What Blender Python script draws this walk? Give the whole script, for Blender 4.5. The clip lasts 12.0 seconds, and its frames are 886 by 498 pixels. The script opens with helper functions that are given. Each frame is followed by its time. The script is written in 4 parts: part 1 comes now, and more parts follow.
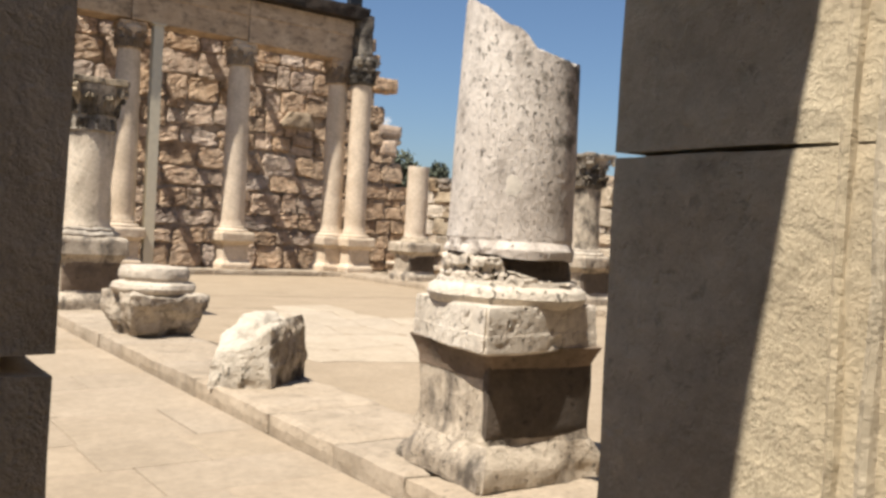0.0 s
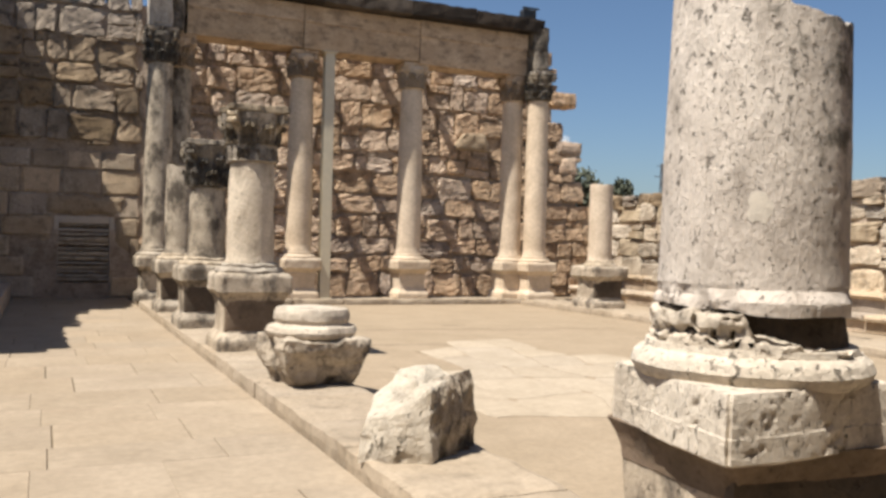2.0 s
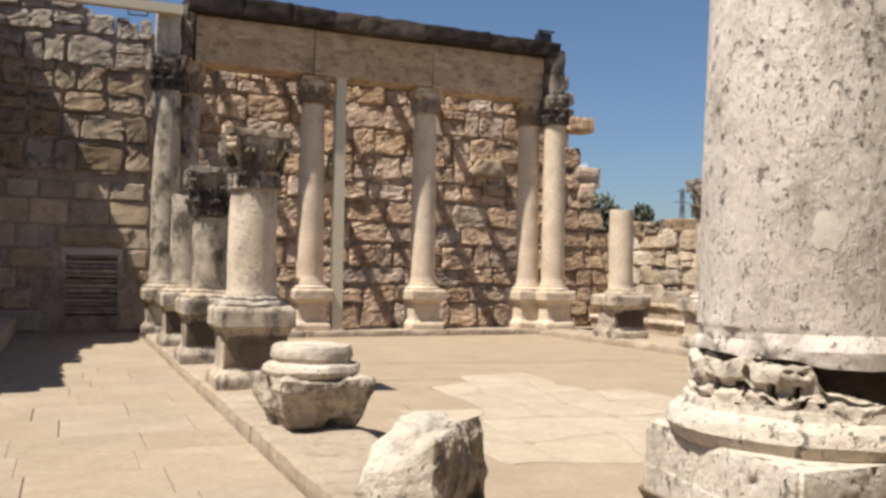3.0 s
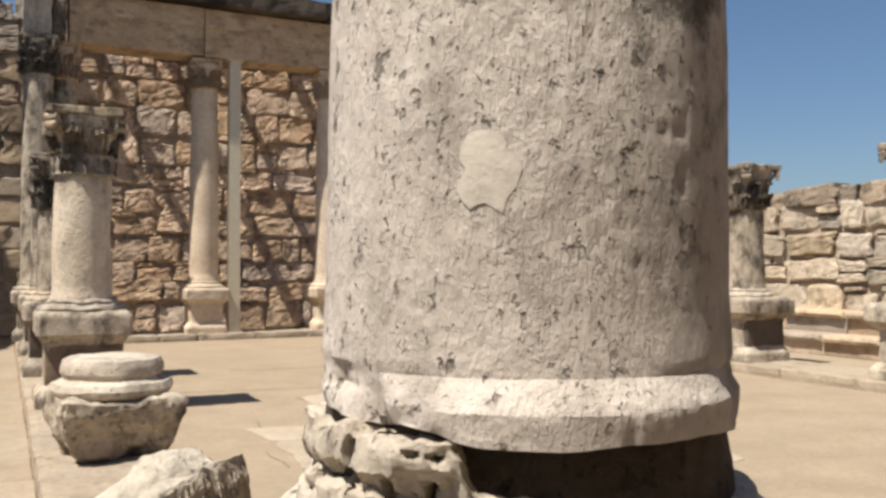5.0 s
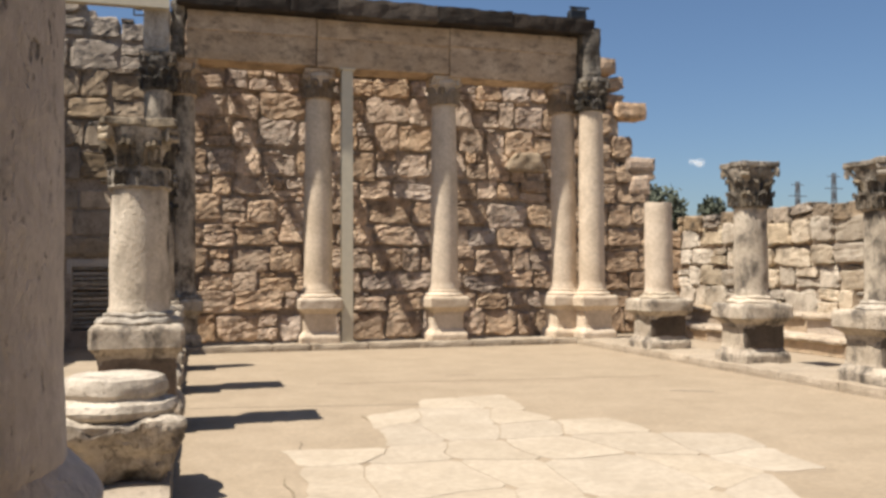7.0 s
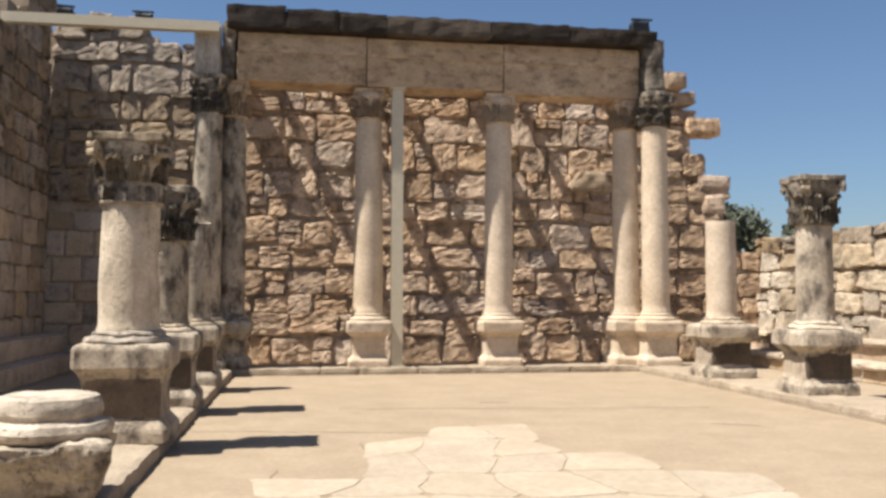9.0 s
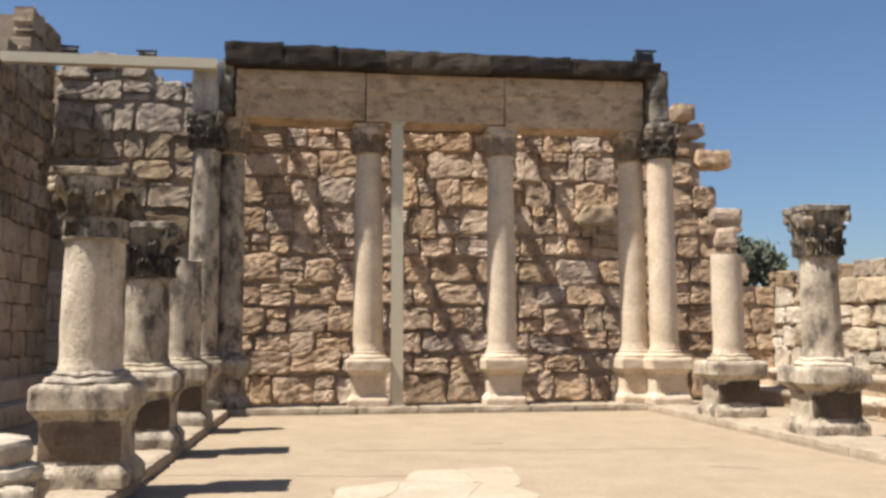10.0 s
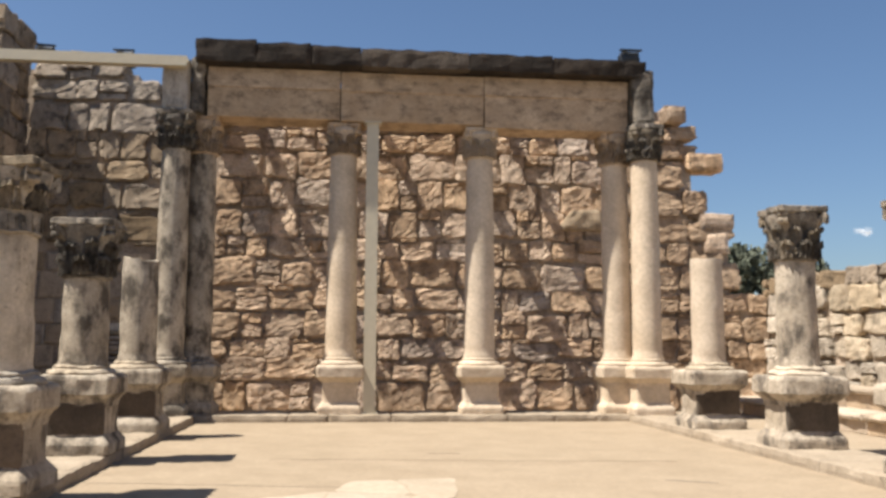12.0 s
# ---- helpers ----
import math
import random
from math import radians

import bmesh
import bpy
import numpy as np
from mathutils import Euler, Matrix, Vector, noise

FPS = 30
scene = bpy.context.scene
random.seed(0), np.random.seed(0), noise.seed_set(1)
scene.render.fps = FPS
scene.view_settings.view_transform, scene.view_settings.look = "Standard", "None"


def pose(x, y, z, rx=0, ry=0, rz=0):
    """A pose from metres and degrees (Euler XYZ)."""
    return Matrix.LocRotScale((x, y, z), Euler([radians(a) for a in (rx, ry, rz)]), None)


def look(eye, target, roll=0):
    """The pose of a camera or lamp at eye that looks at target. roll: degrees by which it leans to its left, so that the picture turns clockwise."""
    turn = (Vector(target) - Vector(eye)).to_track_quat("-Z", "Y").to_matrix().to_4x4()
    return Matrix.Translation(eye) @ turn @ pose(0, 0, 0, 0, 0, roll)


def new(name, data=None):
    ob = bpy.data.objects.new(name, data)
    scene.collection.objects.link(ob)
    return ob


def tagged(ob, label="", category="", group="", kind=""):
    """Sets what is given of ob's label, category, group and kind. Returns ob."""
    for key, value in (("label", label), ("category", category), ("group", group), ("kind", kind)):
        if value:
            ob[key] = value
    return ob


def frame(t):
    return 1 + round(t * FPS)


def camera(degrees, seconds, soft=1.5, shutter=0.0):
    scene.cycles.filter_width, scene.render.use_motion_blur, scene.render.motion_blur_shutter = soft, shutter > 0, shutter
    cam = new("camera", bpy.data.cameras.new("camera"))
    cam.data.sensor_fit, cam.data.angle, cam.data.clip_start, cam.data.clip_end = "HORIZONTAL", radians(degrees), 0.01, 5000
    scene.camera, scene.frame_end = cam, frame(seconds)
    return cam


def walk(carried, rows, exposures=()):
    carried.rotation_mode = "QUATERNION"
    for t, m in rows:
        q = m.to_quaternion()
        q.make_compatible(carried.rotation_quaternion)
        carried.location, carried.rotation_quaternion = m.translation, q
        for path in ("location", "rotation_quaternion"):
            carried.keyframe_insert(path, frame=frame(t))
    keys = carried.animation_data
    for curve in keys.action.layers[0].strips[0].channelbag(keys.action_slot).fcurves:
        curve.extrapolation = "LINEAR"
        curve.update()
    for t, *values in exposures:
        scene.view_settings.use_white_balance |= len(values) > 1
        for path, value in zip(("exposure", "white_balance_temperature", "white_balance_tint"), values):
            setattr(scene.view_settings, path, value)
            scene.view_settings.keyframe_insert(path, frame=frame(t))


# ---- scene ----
# Camera and its walk
cam = camera(53.3, 12.0, soft=3.0)
PATH = [
    (0, (0.406, 0.208, 1.445), (1.587, 1.822, 1.402), 3.2),
    (0.5, (0.631, 0.508, 1.43), (1.729, 2.18, 1.4), 2.9),
    (1, (0.854, 0.776, 1.435), (1.795, 2.541, 1.428), 3.6),
    (1.5, (1.027, 1.075, 1.471), (1.873, 2.888, 1.459), 3.1),
    (2, (1.125, 1.365, 1.542), (1.952, 3.186, 1.528), 1.5),
    (2.5, (1.262, 1.623, 1.566), (2.059, 3.457, 1.591), 1.0),
    (2.7, (1.329, 1.732, 1.569), (2.116, 3.57, 1.607), 1.0),
    (4.3, (2.267, 2.447, 1.544), (3.062, 4.281, 1.608), 1.3),
    (4.5, (2.387, 2.517, 1.547), (3.271, 4.311, 1.582), 1.2),
    (5, (2.801, 2.65, 1.56), (3.694, 4.439, 1.599), -0.0),
    (5.5, (3.19, 2.69, 1.599), (3.934, 4.547, 1.632), 0.3),
    (6, (3.524, 2.734, 1.648), (4.174, 4.626, 1.669), 0.8),
    (6.5, (3.832, 2.878, 1.647), (4.459, 4.777, 1.682), 0.1),
    (7, (4.109, 2.928, 1.609), (4.652, 4.852, 1.664), -0.2),
    (7.5, (4.395, 2.937, 1.597), (4.82, 4.89, 1.652), 0.2),
    (9.3, (5.489, 3.353, 1.534), (5.789, 5.325, 1.679), 0.1),
    (9.5, (5.614, 3.407, 1.532), (5.899, 5.38, 1.701), 0.1),
    (10, (5.9, 3.528, 1.539), (6.153, 5.502, 1.737), -0.2),
    (10.5, (6.166, 3.651, 1.528), (6.396, 5.628, 1.724), 0.4),
    (11, (6.349, 3.791, 1.485), (6.574, 5.768, 1.685), 0.1),
    (11.5, (6.57, 3.922, 1.46), (6.81, 5.896, 1.677), -0.1),
    (12, (6.813, 3.968, 1.467), (7.026, 5.944, 1.687), 0.3),
]
EXPOSURES = [(0.0, 0.93), (1.5, 0.86), (3.0, 0.82), (5.0, 0.76), (6.5, 0.82), (8.5, 0.97), (12.0, 1.02)]
walk(cam, [(t, look(eye, target, roll)) for t, eye, target, roll in PATH], EXPOSURES)

# World, sun
SUN_TRAVEL = Vector((0.49, 0.125, -1.0)).normalized()
world = bpy.data.worlds.new("sky")
scene.world = world
world.use_nodes = True
wn = world.node_tree
sky = wn.nodes.new("ShaderNodeTexSky")
sky.sky_type, sky.sun_disc = "NISHITA", False
sky.sun_elevation = math.asin(-SUN_TRAVEL.z)
sky.sun_rotation = math.atan2(-SUN_TRAVEL.x, -SUN_TRAVEL.y)
sky.air_density, sky.dust_density, sky.ozone_density = 1.0, 1.0, 6.0
wn.links.new(sky.outputs[0], wn.nodes["Background"].inputs[0])
wn.nodes["Background"].inputs[1].default_value = 0.056
sun = new("sun", bpy.data.lights.new("sun", "SUN"))
sun.data.energy, sun.data.angle, sun.data.color = 4.7, radians(0.6), (1.0, 0.94, 0.85)
sun.rotation_euler = SUN_TRAVEL.to_track_quat("-Z", "Y").to_euler()


# Materials
def stone(name, light, dark, stain=(0.06, 0.05, 0.04), stains=0.35, pits=0.3, pit_size=26.0, bump=0.5, vary=0.25, grain=14.0, rough=0.92, relief=0.03, tall=1.0, tool=0.0, streak=1.0, cover=0.0, soil=0.0, worn_side=None, lichen=None):
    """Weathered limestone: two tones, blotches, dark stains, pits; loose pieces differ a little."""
    m = bpy.data.materials.new(name)
    m.use_nodes = True
    nt = m.node_tree
    n, ln = nt.nodes, nt.links
    bsdf = n["Principled BSDF"]
    bsdf.inputs["Roughness"].default_value = rough
    bsdf.inputs["Specular IOR Level"].default_value = 0.2
    geo = n.new("ShaderNodeNewGeometry")
    info = n.new("ShaderNodeObjectInfo")
    shift = n.new("ShaderNodeVectorMath")
    shift.operation = "MULTIPLY_ADD"
    comb = n.new("ShaderNodeCombineXYZ")
    for k in range(3):
        ln.new(info.outputs["Random"], comb.inputs[k])
    ln.new(comb.outputs[0], shift.inputs[0])
    shift.inputs[1].default_value = (7.0, 13.0, 5.0)
    ln.new(geo.outputs["Position"], shift.inputs[2])
    pos = shift.outputs[0]

    def noise_of(scale, detail=6.0, rough_n=0.6):
        t = n.new("ShaderNodeTexNoise")
        t.inputs["Scale"].default_value, t.inputs["Detail"].default_value, t.inputs["Roughness"].default_value = scale, detail, rough_n
        ln.new(pos, t.inputs["Vector"])
        return t.outputs["Fac"]

    def ramp(src, lo, hi):
        r = n.new("ShaderNodeMapRange")
        r.inputs["From Min"].default_value, r.inputs["From Max"].default_value = lo, hi
        ln.new(src, r.inputs["Value"])
        return r.outputs[0]

    def mixc(fac, a, b, kind="MIX"):
        x = n.new("ShaderNodeMix")
        x.data_type, x.blend_type = "RGBA", kind
        for sock, v in ((x.inputs["Factor"], fac), (x.inputs["A"], a), (x.inputs["B"], b)):
            if hasattr(v, "is_linked"):
                ln.new(v, sock)
            else:
                sock.default_value = (*v, 1) if isinstance(v, tuple) else v
        return x.outputs["Result"]

    def times(a, b):
        x = n.new("ShaderNodeMath")
        x.operation = "MULTIPLY"
        for k, v in enumerate((a, b)):
            if hasattr(v, "is_linked"):
                ln.new(v, x.inputs[k])
            else:
                x.inputs[k].default_value = v
        return x.outputs[0]

    col = mixc(ramp(noise_of(1.7), 0.35, 0.65), light, dark)
    fine = noise_of(grain, 8.0, 0.7)
    col = mixc(times(ramp(fine, 0.62, 0.38), 0.35), col, tuple(c * 0.55 for c in dark))
    def stretched(zs, scale, detail, rough_n):
        q = n.new("ShaderNodeVectorMath")
        q.operation = "MULTIPLY"
        q.inputs[1].default_value = (1.0, 1.0, zs)
        ln.new(pos, q.inputs[0])
        t = n.new("ShaderNodeTexNoise")
        t.inputs["Scale"].default_value, t.inputs["Detail"].default_value, t.inputs["Roughness"].default_value = scale, detail, rough_n
        ln.new(q.outputs[0], t.inputs["Vector"])
        return t.outputs["Fac"]

    col = mixc(times(ramp(stretched(streak, 3.3, 8.0, 0.68), 0.52 - soil, 0.68 - soil), stains), col, stain)
    def eaten(src, side):
        """Raises src towards one side of the stone, given as (point, direction, gain)."""
        if not side:
            return src
        point, way, gain = side
        d = n.new("ShaderNodeVectorMath")
        d.operation = "DOT_PRODUCT"
        d.inputs[1].default_value = [c * gain for c in way]
        ln.new(geo.outputs["Position"], d.inputs[0])
        x = n.new("ShaderNodeMath")
        x.operation = "ADD"
        ln.new(d.outputs["Value"], x.inputs[0])
        x.inputs[1].default_value = -gain * sum(a * b for a, b in zip(point, way))
        y = n.new("ShaderNodeMath")
        y.operation = "ADD"
        ln.new(src, y.inputs[0])
        ln.new(x.outputs[0], y.inputs[1])
        return y.outputs[0]

    big = times(ramp(stretched(1.0 / tall, pit_size, 4.0, 0.6), 0.60, 0.68), ramp(eaten(noise_of(pit_size * 0.14, 5.0, 0.6), worn_side), 0.42 - cover, 0.54 - cover))
    little = times(ramp(stretched(1.0 / tall, pit_size * 2.6, 3.0, 0.6), 0.62, 0.70), ramp(eaten(noise_of(pit_size * 0.3, 5.0, 0.6), worn_side), 0.44 - cover, 0.58 - cover))
    both = n.new("ShaderNodeMath")
    both.operation = "MAXIMUM"
    ln.new(big, both.inputs[0])
    ln.new(little, both.inputs[1])
    hole = both.outputs[0]
    col = mixc(times(hole, pits), col, tuple(c * 0.25 for c in dark))
    if lichen:
        col = mixc(times(ramp(eaten(noise_of(8.0, 7.0, 0.65), lichen), 0.48, 0.63), 0.85), col, (0.075, 0.066, 0.048))
    hsv = n.new("ShaderNodeHueSaturation")
    ln.new(col, hsv.inputs["Color"])
    val = n.new("ShaderNodeMapRange")
    val.inputs["To Min"].default_value, val.inputs["To Max"].default_value = 1 - vary, 1 + vary
    ln.new(info.outputs["Random"], val.inputs["Value"])
    ln.new(val.outputs[0], hsv.inputs["Value"])
    fold = n.new("ShaderNodeMath")
    fold.operation = "PINGPONG"
    ln.new(info.outputs["Random"], fold.inputs[0])
    fold.inputs[1].default_value = 0.13
    sat = n.new("ShaderNodeMapRange")
    sat.inputs["From Max"].default_value = 0.13
    sat.inputs["To Min"].default_value, sat.inputs["To Max"].default_value = 1 - vary * 1.3, 1 + vary * 0.5
    ln.new(fold.outputs[0], sat.inputs["Value"])
    ln.new(sat.outputs[0], hsv.inputs["Saturation"])
    ln.new(hsv.outputs[0], bsdf.inputs["Base Color"])
    b1 = n.new("ShaderNodeBump")
    b1.inputs["Strength"].default_value, b1.inputs["Distance"].default_value = bump, relief
    ln.new(fine, b1.inputs["Height"])
    b2 = n.new("ShaderNodeBump")
    b2.invert = True
    b2.inputs["Strength"].default_value, b2.inputs["Distance"].default_value = min(1.0, pits * 1.2), 0.012
    ln.new(hole, b2.inputs["Height"])
    ln.new(b1.outputs[0], b2.inputs["Normal"])
    b3 = n.new("ShaderNodeBump")
    b3.inputs["Strength"].default_value, b3.inputs["Distance"].default_value = 0.3 + 0.7 * tool, 0.006 + 0.005 * tool
    ln.new(stretched(0.36 if tool else 1.0, 62.0 if tool else 45.0, 5.0, 0.7), b3.inputs["Height"])
    ln.new(b2.outputs[0], b3.inputs["Normal"])
    ln.new(b3.outputs[0], bsdf.inputs["Normal"])
    return m


def plain(name, color, rough=0.6, metal=0.0, spots=0.25, scale=8.0):
    m = bpy.data.materials.new(name)
    m.use_nodes = True
    n, ln = m.node_tree.nodes, m.node_tree.links
    bsdf = n["Principled BSDF"]
    bsdf.inputs["Roughness"].default_value, bsdf.inputs["Metallic"].default_value = rough, metal
    t = n.new("ShaderNodeTexNoise")
    t.inputs["Scale"].default_value, t.inputs["Detail"].default_value = scale, 6.0
    geo = n.new("ShaderNodeNewGeometry")
    ln.new(geo.outputs["Position"], t.inputs["Vector"])
    x = n.new("ShaderNodeMix")
    x.data_type = "RGBA"
    ln.new(t.outputs["Fac"], x.inputs["Factor"])
    x.inputs["A"].default_value = (*[c * (1 - spots) for c in color], 1)
    x.inputs["B"].default_value = (*[min(1, c * (1 + spots)) for c in color], 1)
    ln.new(x.outputs["Result"], bsdf.inputs["Base Color"])
    return m


PALE = stone("pale_limestone", (0.58, 0.495, 0.385), (0.43, 0.355, 0.265), stain=(0.11, 0.09, 0.07), stains=0.55, pits=0.6, pit_size=20, relief=0.025, grain=24.0, bump=0.7, streak=0.5, soil=0.03)
PITTED = stone("pitted_limestone", (0.75, 0.67, 0.58), (0.58, 0.505, 0.43), stain=(0.17, 0.135, 0.105), stains=0.6, pits=0.8, pit_size=30, bump=0.6, vary=0.02, tall=1.5, grain=34.0, relief=0.016, tool=0.8, streak=0.6, cover=0.015, worn_side=((3.62, 3.98, 1.62), (-0.55, 0.25, 0.8), 0.32), lichen=((3.74, 3.64, 2.05), (0.58, -0.62, 0.42), 0.6))
CREAM = stone("smooth_cream_limestone", (0.66, 0.54, 0.405), (0.52, 0.415, 0.30), stains=0.15, pits=0.2, bump=0.3, vary=0.06)
WEATHERED = stone("lichen_darkened_limestone", (0.38, 0.32, 0.24), (0.17, 0.14, 0.105), stain=(0.03, 0.026, 0.022), stains=0.8, pits=0.7, pit_size=18, bump=0.9, relief=0.03, grain=22.0, soil=0.09)
RUBBLE = stone("brown_rubble_limestone", (0.77, 0.58, 0.405), (0.53, 0.37, 0.245), stain=(0.13, 0.09, 0.062), stains=0.65, pits=0.75, pit_size=11, bump=1.0, vary=0.22, grain=20.0, relief=0.045, soil=0.05, cover=0.05)
CORE = stone("wall_core_mortar", (0.58, 0.44, 0.305), (0.40, 0.295, 0.20), stains=0.5, pits=0.6, pit_size=12, bump=1.0, grain=16.0, relief=0.05)
ASHLAR = stone("tan_ashlar_limestone", (0.56, 0.435, 0.315), (0.40, 0.305, 0.21), stains=0.4, pits=0.4, pit_size=16, bump=0.8, vary=0.22, relief=0.025, grain=24.0)
LINTEL = stone("tan_architrave_limestone", (0.58, 0.44, 0.30), (0.42, 0.305, 0.20), stain=(0.10, 0.075, 0.055), stains=0.62, pits=0.25, bump=0.5, vary=0.1, relief=0.02, grain=22.0, streak=1.7, soil=0.03)
CORNICE = stone("black_stained_cornice", (0.055, 0.042, 0.032), (0.027, 0.022, 0.018), stain=(0.015, 0.013, 0.012), stains=0.7, pits=0.3, bump=0.7, vary=0.1)
GREYWALL = stone("grey_white_rubble_limestone", (0.66, 0.55, 0.405), (0.42, 0.33, 0.23), stain=(0.09, 0.075, 0.056), stains=0.65, pits=0.6, pit_size=13, bump=1.0, vary=0.24, grain=26.0, relief=0.03, soil=0.02)
SANDFLOOR = stone("sandy_floor", (0.345, 0.272, 0.190), (0.292, 0.228, 0.156), stain=(0.22, 0.175, 0.125), stains=0.25, pits=0.03, bump=0.15, vary=0.0, grain=22)
SLAB = stone("worn_flagstone", (0.352, 0.282, 0.203), (0.30, 0.238, 0.168), stain=(0.22, 0.175, 0.125), stains=0.2, pits=0.08, bump=0.15, vary=0.05)
WHITESLAB = stone("pale_flagstone", (0.435, 0.361, 0.27), (0.37, 0.303, 0.221), stain=(0.27, 0.22, 0.16), stains=0.25, pits=0.08, bump=0.2, vary=0.05)
KERB = stone("worn_kerb_limestone", (0.40, 0.325, 0.24), (0.33, 0.265, 0.19), stain=(0.15, 0.12, 0.085), stains=0.45, pits=0.4, pit_size=16, bump=0.6, vary=0.05, grain=20.0, relief=0.02)
JOINT = stone("joint_earth", (0.22, 0.175, 0.12), (0.16, 0.125, 0.085), bump=0.5)
EARTH = stone("dry_earth", (0.26, 0.205, 0.14), (0.19, 0.15, 0.10), bump=0.6, vary=0.0)
GREYED = stone("grey_streaked_limestone", (0.57, 0.485, 0.375), (0.36, 0.30, 0.225), stain=(0.065, 0.053, 0.042), stains=0.9, pits=0.6, bump=0.7, relief=0.025, grain=24.0, vary=0.08, streak=0.6, soil=0.075)
CAPSTONE = stone("stained_carved_limestone", (0.50, 0.41, 0.30), (0.25, 0.20, 0.14), stain=(0.04, 0.034, 0.027), stains=0.8, pits=0.8, pit_size=17, bump=0.9, relief=0.03, grain=22.0, cover=0.05, soil=0.07)
PEDSTONE = stone("dark_blotched_limestone", (0.60, 0.51, 0.395), (0.385, 0.315, 0.235), stain=(0.06, 0.05, 0.042), stains=0.85, pits=0.75, bump=0.8, relief=0.025, grain=24.0, vary=0.05, streak=0.6, soil=0.045, cover=0.04)
OLDWALL = stone("lichen_grey_wall_limestone", (0.47, 0.36, 0.245), (0.28, 0.21, 0.14), stain=(0.055, 0.044, 0.034), stains=0.9, soil=0.02, pits=0.7, pit_size=15, bump=1.0, vary=0.28, grain=28.0, relief=0.03)
CORRODED = stone("corroded_limestone", (0.79, 0.70, 0.575), (0.64, 0.55, 0.435), stain=(0.20, 0.155, 0.115), stains=0.4, pits=0.85, pit_size=28, bump=0.8, vary=0.02, tall=2.2, relief=0.03, grain=30.0, streak=0.7, cover=0.03)
DRESSED = stone("dressed_wall_limestone", (0.58, 0.46, 0.33), (0.42, 0.325, 0.225), stain=(0.08, 0.065, 0.05), stains=0.5, pits=0.5, pit_size=14, bump=0.8, vary=0.2, grain=24.0, relief=0.022)
MORTAR = stone("pale_mortar", (0.68, 0.615, 0.525), (0.60, 0.535, 0.445), stains=0.1, pits=0.1, bump=0.3, vary=0.0, relief=0.006, grain=40.0)
# Brown stain tone, made darker to carry the shade of recessed faces.
BROWN_SHADE = stone("brown_stain_and_shade_limestone", (0.27, 0.20, 0.145), (0.16, 0.12, 0.085), stain=(0.06, 0.048, 0.038), stains=0.6, pits=0.5, bump=0.8, vary=0.05, grain=24.0, relief=0.02)
# Near-black stone: crust colour with the shade of turned-away faces mixed in.
CRUST_SHADE = stone("black_crust_and_shade_limestone", (0.13, 0.10, 0.074), (0.07, 0.055, 0.042), stain=(0.04, 0.033, 0.027), stains=0.6, pits=0.5, bump=0.8, vary=0.1, grain=24.0, relief=0.02, streak=0.4)
STEEL = plain("khaki_painted_steel", (0.52, 0.46, 0.34), 0.5, 0.0, 0.12)
DARKSTEEL = plain("black_painted_metal", (0.03, 0.032, 0.035), 0.45)
LEAF = plain("olive_leaves", (0.075, 0.085, 0.055), 0.8, 0.0, 0.5, 3.0)
BARK = plain("grey_bark", (0.12, 0.095, 0.07), 0.9)
HILL = plain("hazy_hills", (0.30, 0.32, 0.33), 1.0, 0.0, 0.12, 0.01)


# Building helpers
def part(name, bm, material, parent=None, label="", smooth=False):
    me = bpy.data.meshes.new(name)
    bmesh.ops.recalc_face_normals(bm, faces=bm.faces)
    if smooth:
        for e in bm.edges:
            e.smooth = e.calc_face_angle(0.0) < 0.55
    bm.to_mesh(me)
    bm.free()
    if smooth:
        for p in me.polygons:
            p.use_smooth = True
    me.materials.append(material)
    ob = new(name, me)
    if parent:
        ob.parent = parent
    return tagged(ob, label)


def thing(name, at, label, category, group="", rz=0.0, kind=""):
    ob = new(name)
    ob.matrix_basis = pose(*at, 0, 0, rz)
    return tagged(ob, label, category, group, kind)


def structure(ob, label=""):
    return tagged(ob, label, kind="structure")


def add_box(bm, x0, x1, y0, y1, z0, z1):
    v = [bm.verts.new((x, y, z)) for z in (z0, z1) for x, y in ((x0, y0), (x1, y0), (x1, y1), (x0, y1))]
    for f in ((3, 2, 1, 0), (4, 5, 6, 7), (0, 1, 5, 4), (1, 2, 6, 5), (2, 3, 7, 6), (3, 0, 4, 7)):
        bm.faces.new([v[k] for k in f])


def worn_box(bm, x0, x1, y0, y1, z0, z1, cell=0.12, amp=0.02, seed=0, freq=3.0, edge=0.03):
    """A block with a grid on each face, worn edges and an uneven surface."""
    size = (x1 - x0, y1 - y0, z1 - z0)
    cnt = [max(2, min(40, round(s / cell))) for s in size]
    index = {}

    def vert(i, j, k):
        key = (i, j, k)
        if key not in index:
            u = [c / m for c, m in zip(key, cnt)]
            p = Vector((x0 + u[0] * size[0], y0 + u[1] * size[1], z0 + u[2] * size[2]))
            on = sum(1 for c, m in zip(key, cnt) if c in (0, m))
            if on > 1:
                mid = Vector(((x0 + x1) / 2, (y0 + y1) / 2, (z0 + z1) / 2))
                for a in range(3):
                    if key[a] in (0, cnt[a]):
                        w = edge * (0.4 + 0.9 * abs(noise.noise(p * 2.3 + Vector((seed, 1, 2)))))
                        p[a] += w if key[a] == 0 else -w
            p += noise.noise_vector(p * freq + Vector((seed * 3.7, seed, 0))) * amp
            index[key] = bm.verts.new(p)
        return index[key]

    for a in range(3):
        b, c = [q for q in range(3) if q != a]
        for s in (0, cnt[a]):
            for i in range(cnt[b]):
                for j in range(cnt[c]):
                    q = []
                    for di, dj in ((0, 0), (1, 0), (1, 1), (0, 1)):
                        key = [0, 0, 0]
                        key[a], key[b], key[c] = s, i + di, j + dj
                        q.append(vert(*key))
                    bm.faces.new(q)


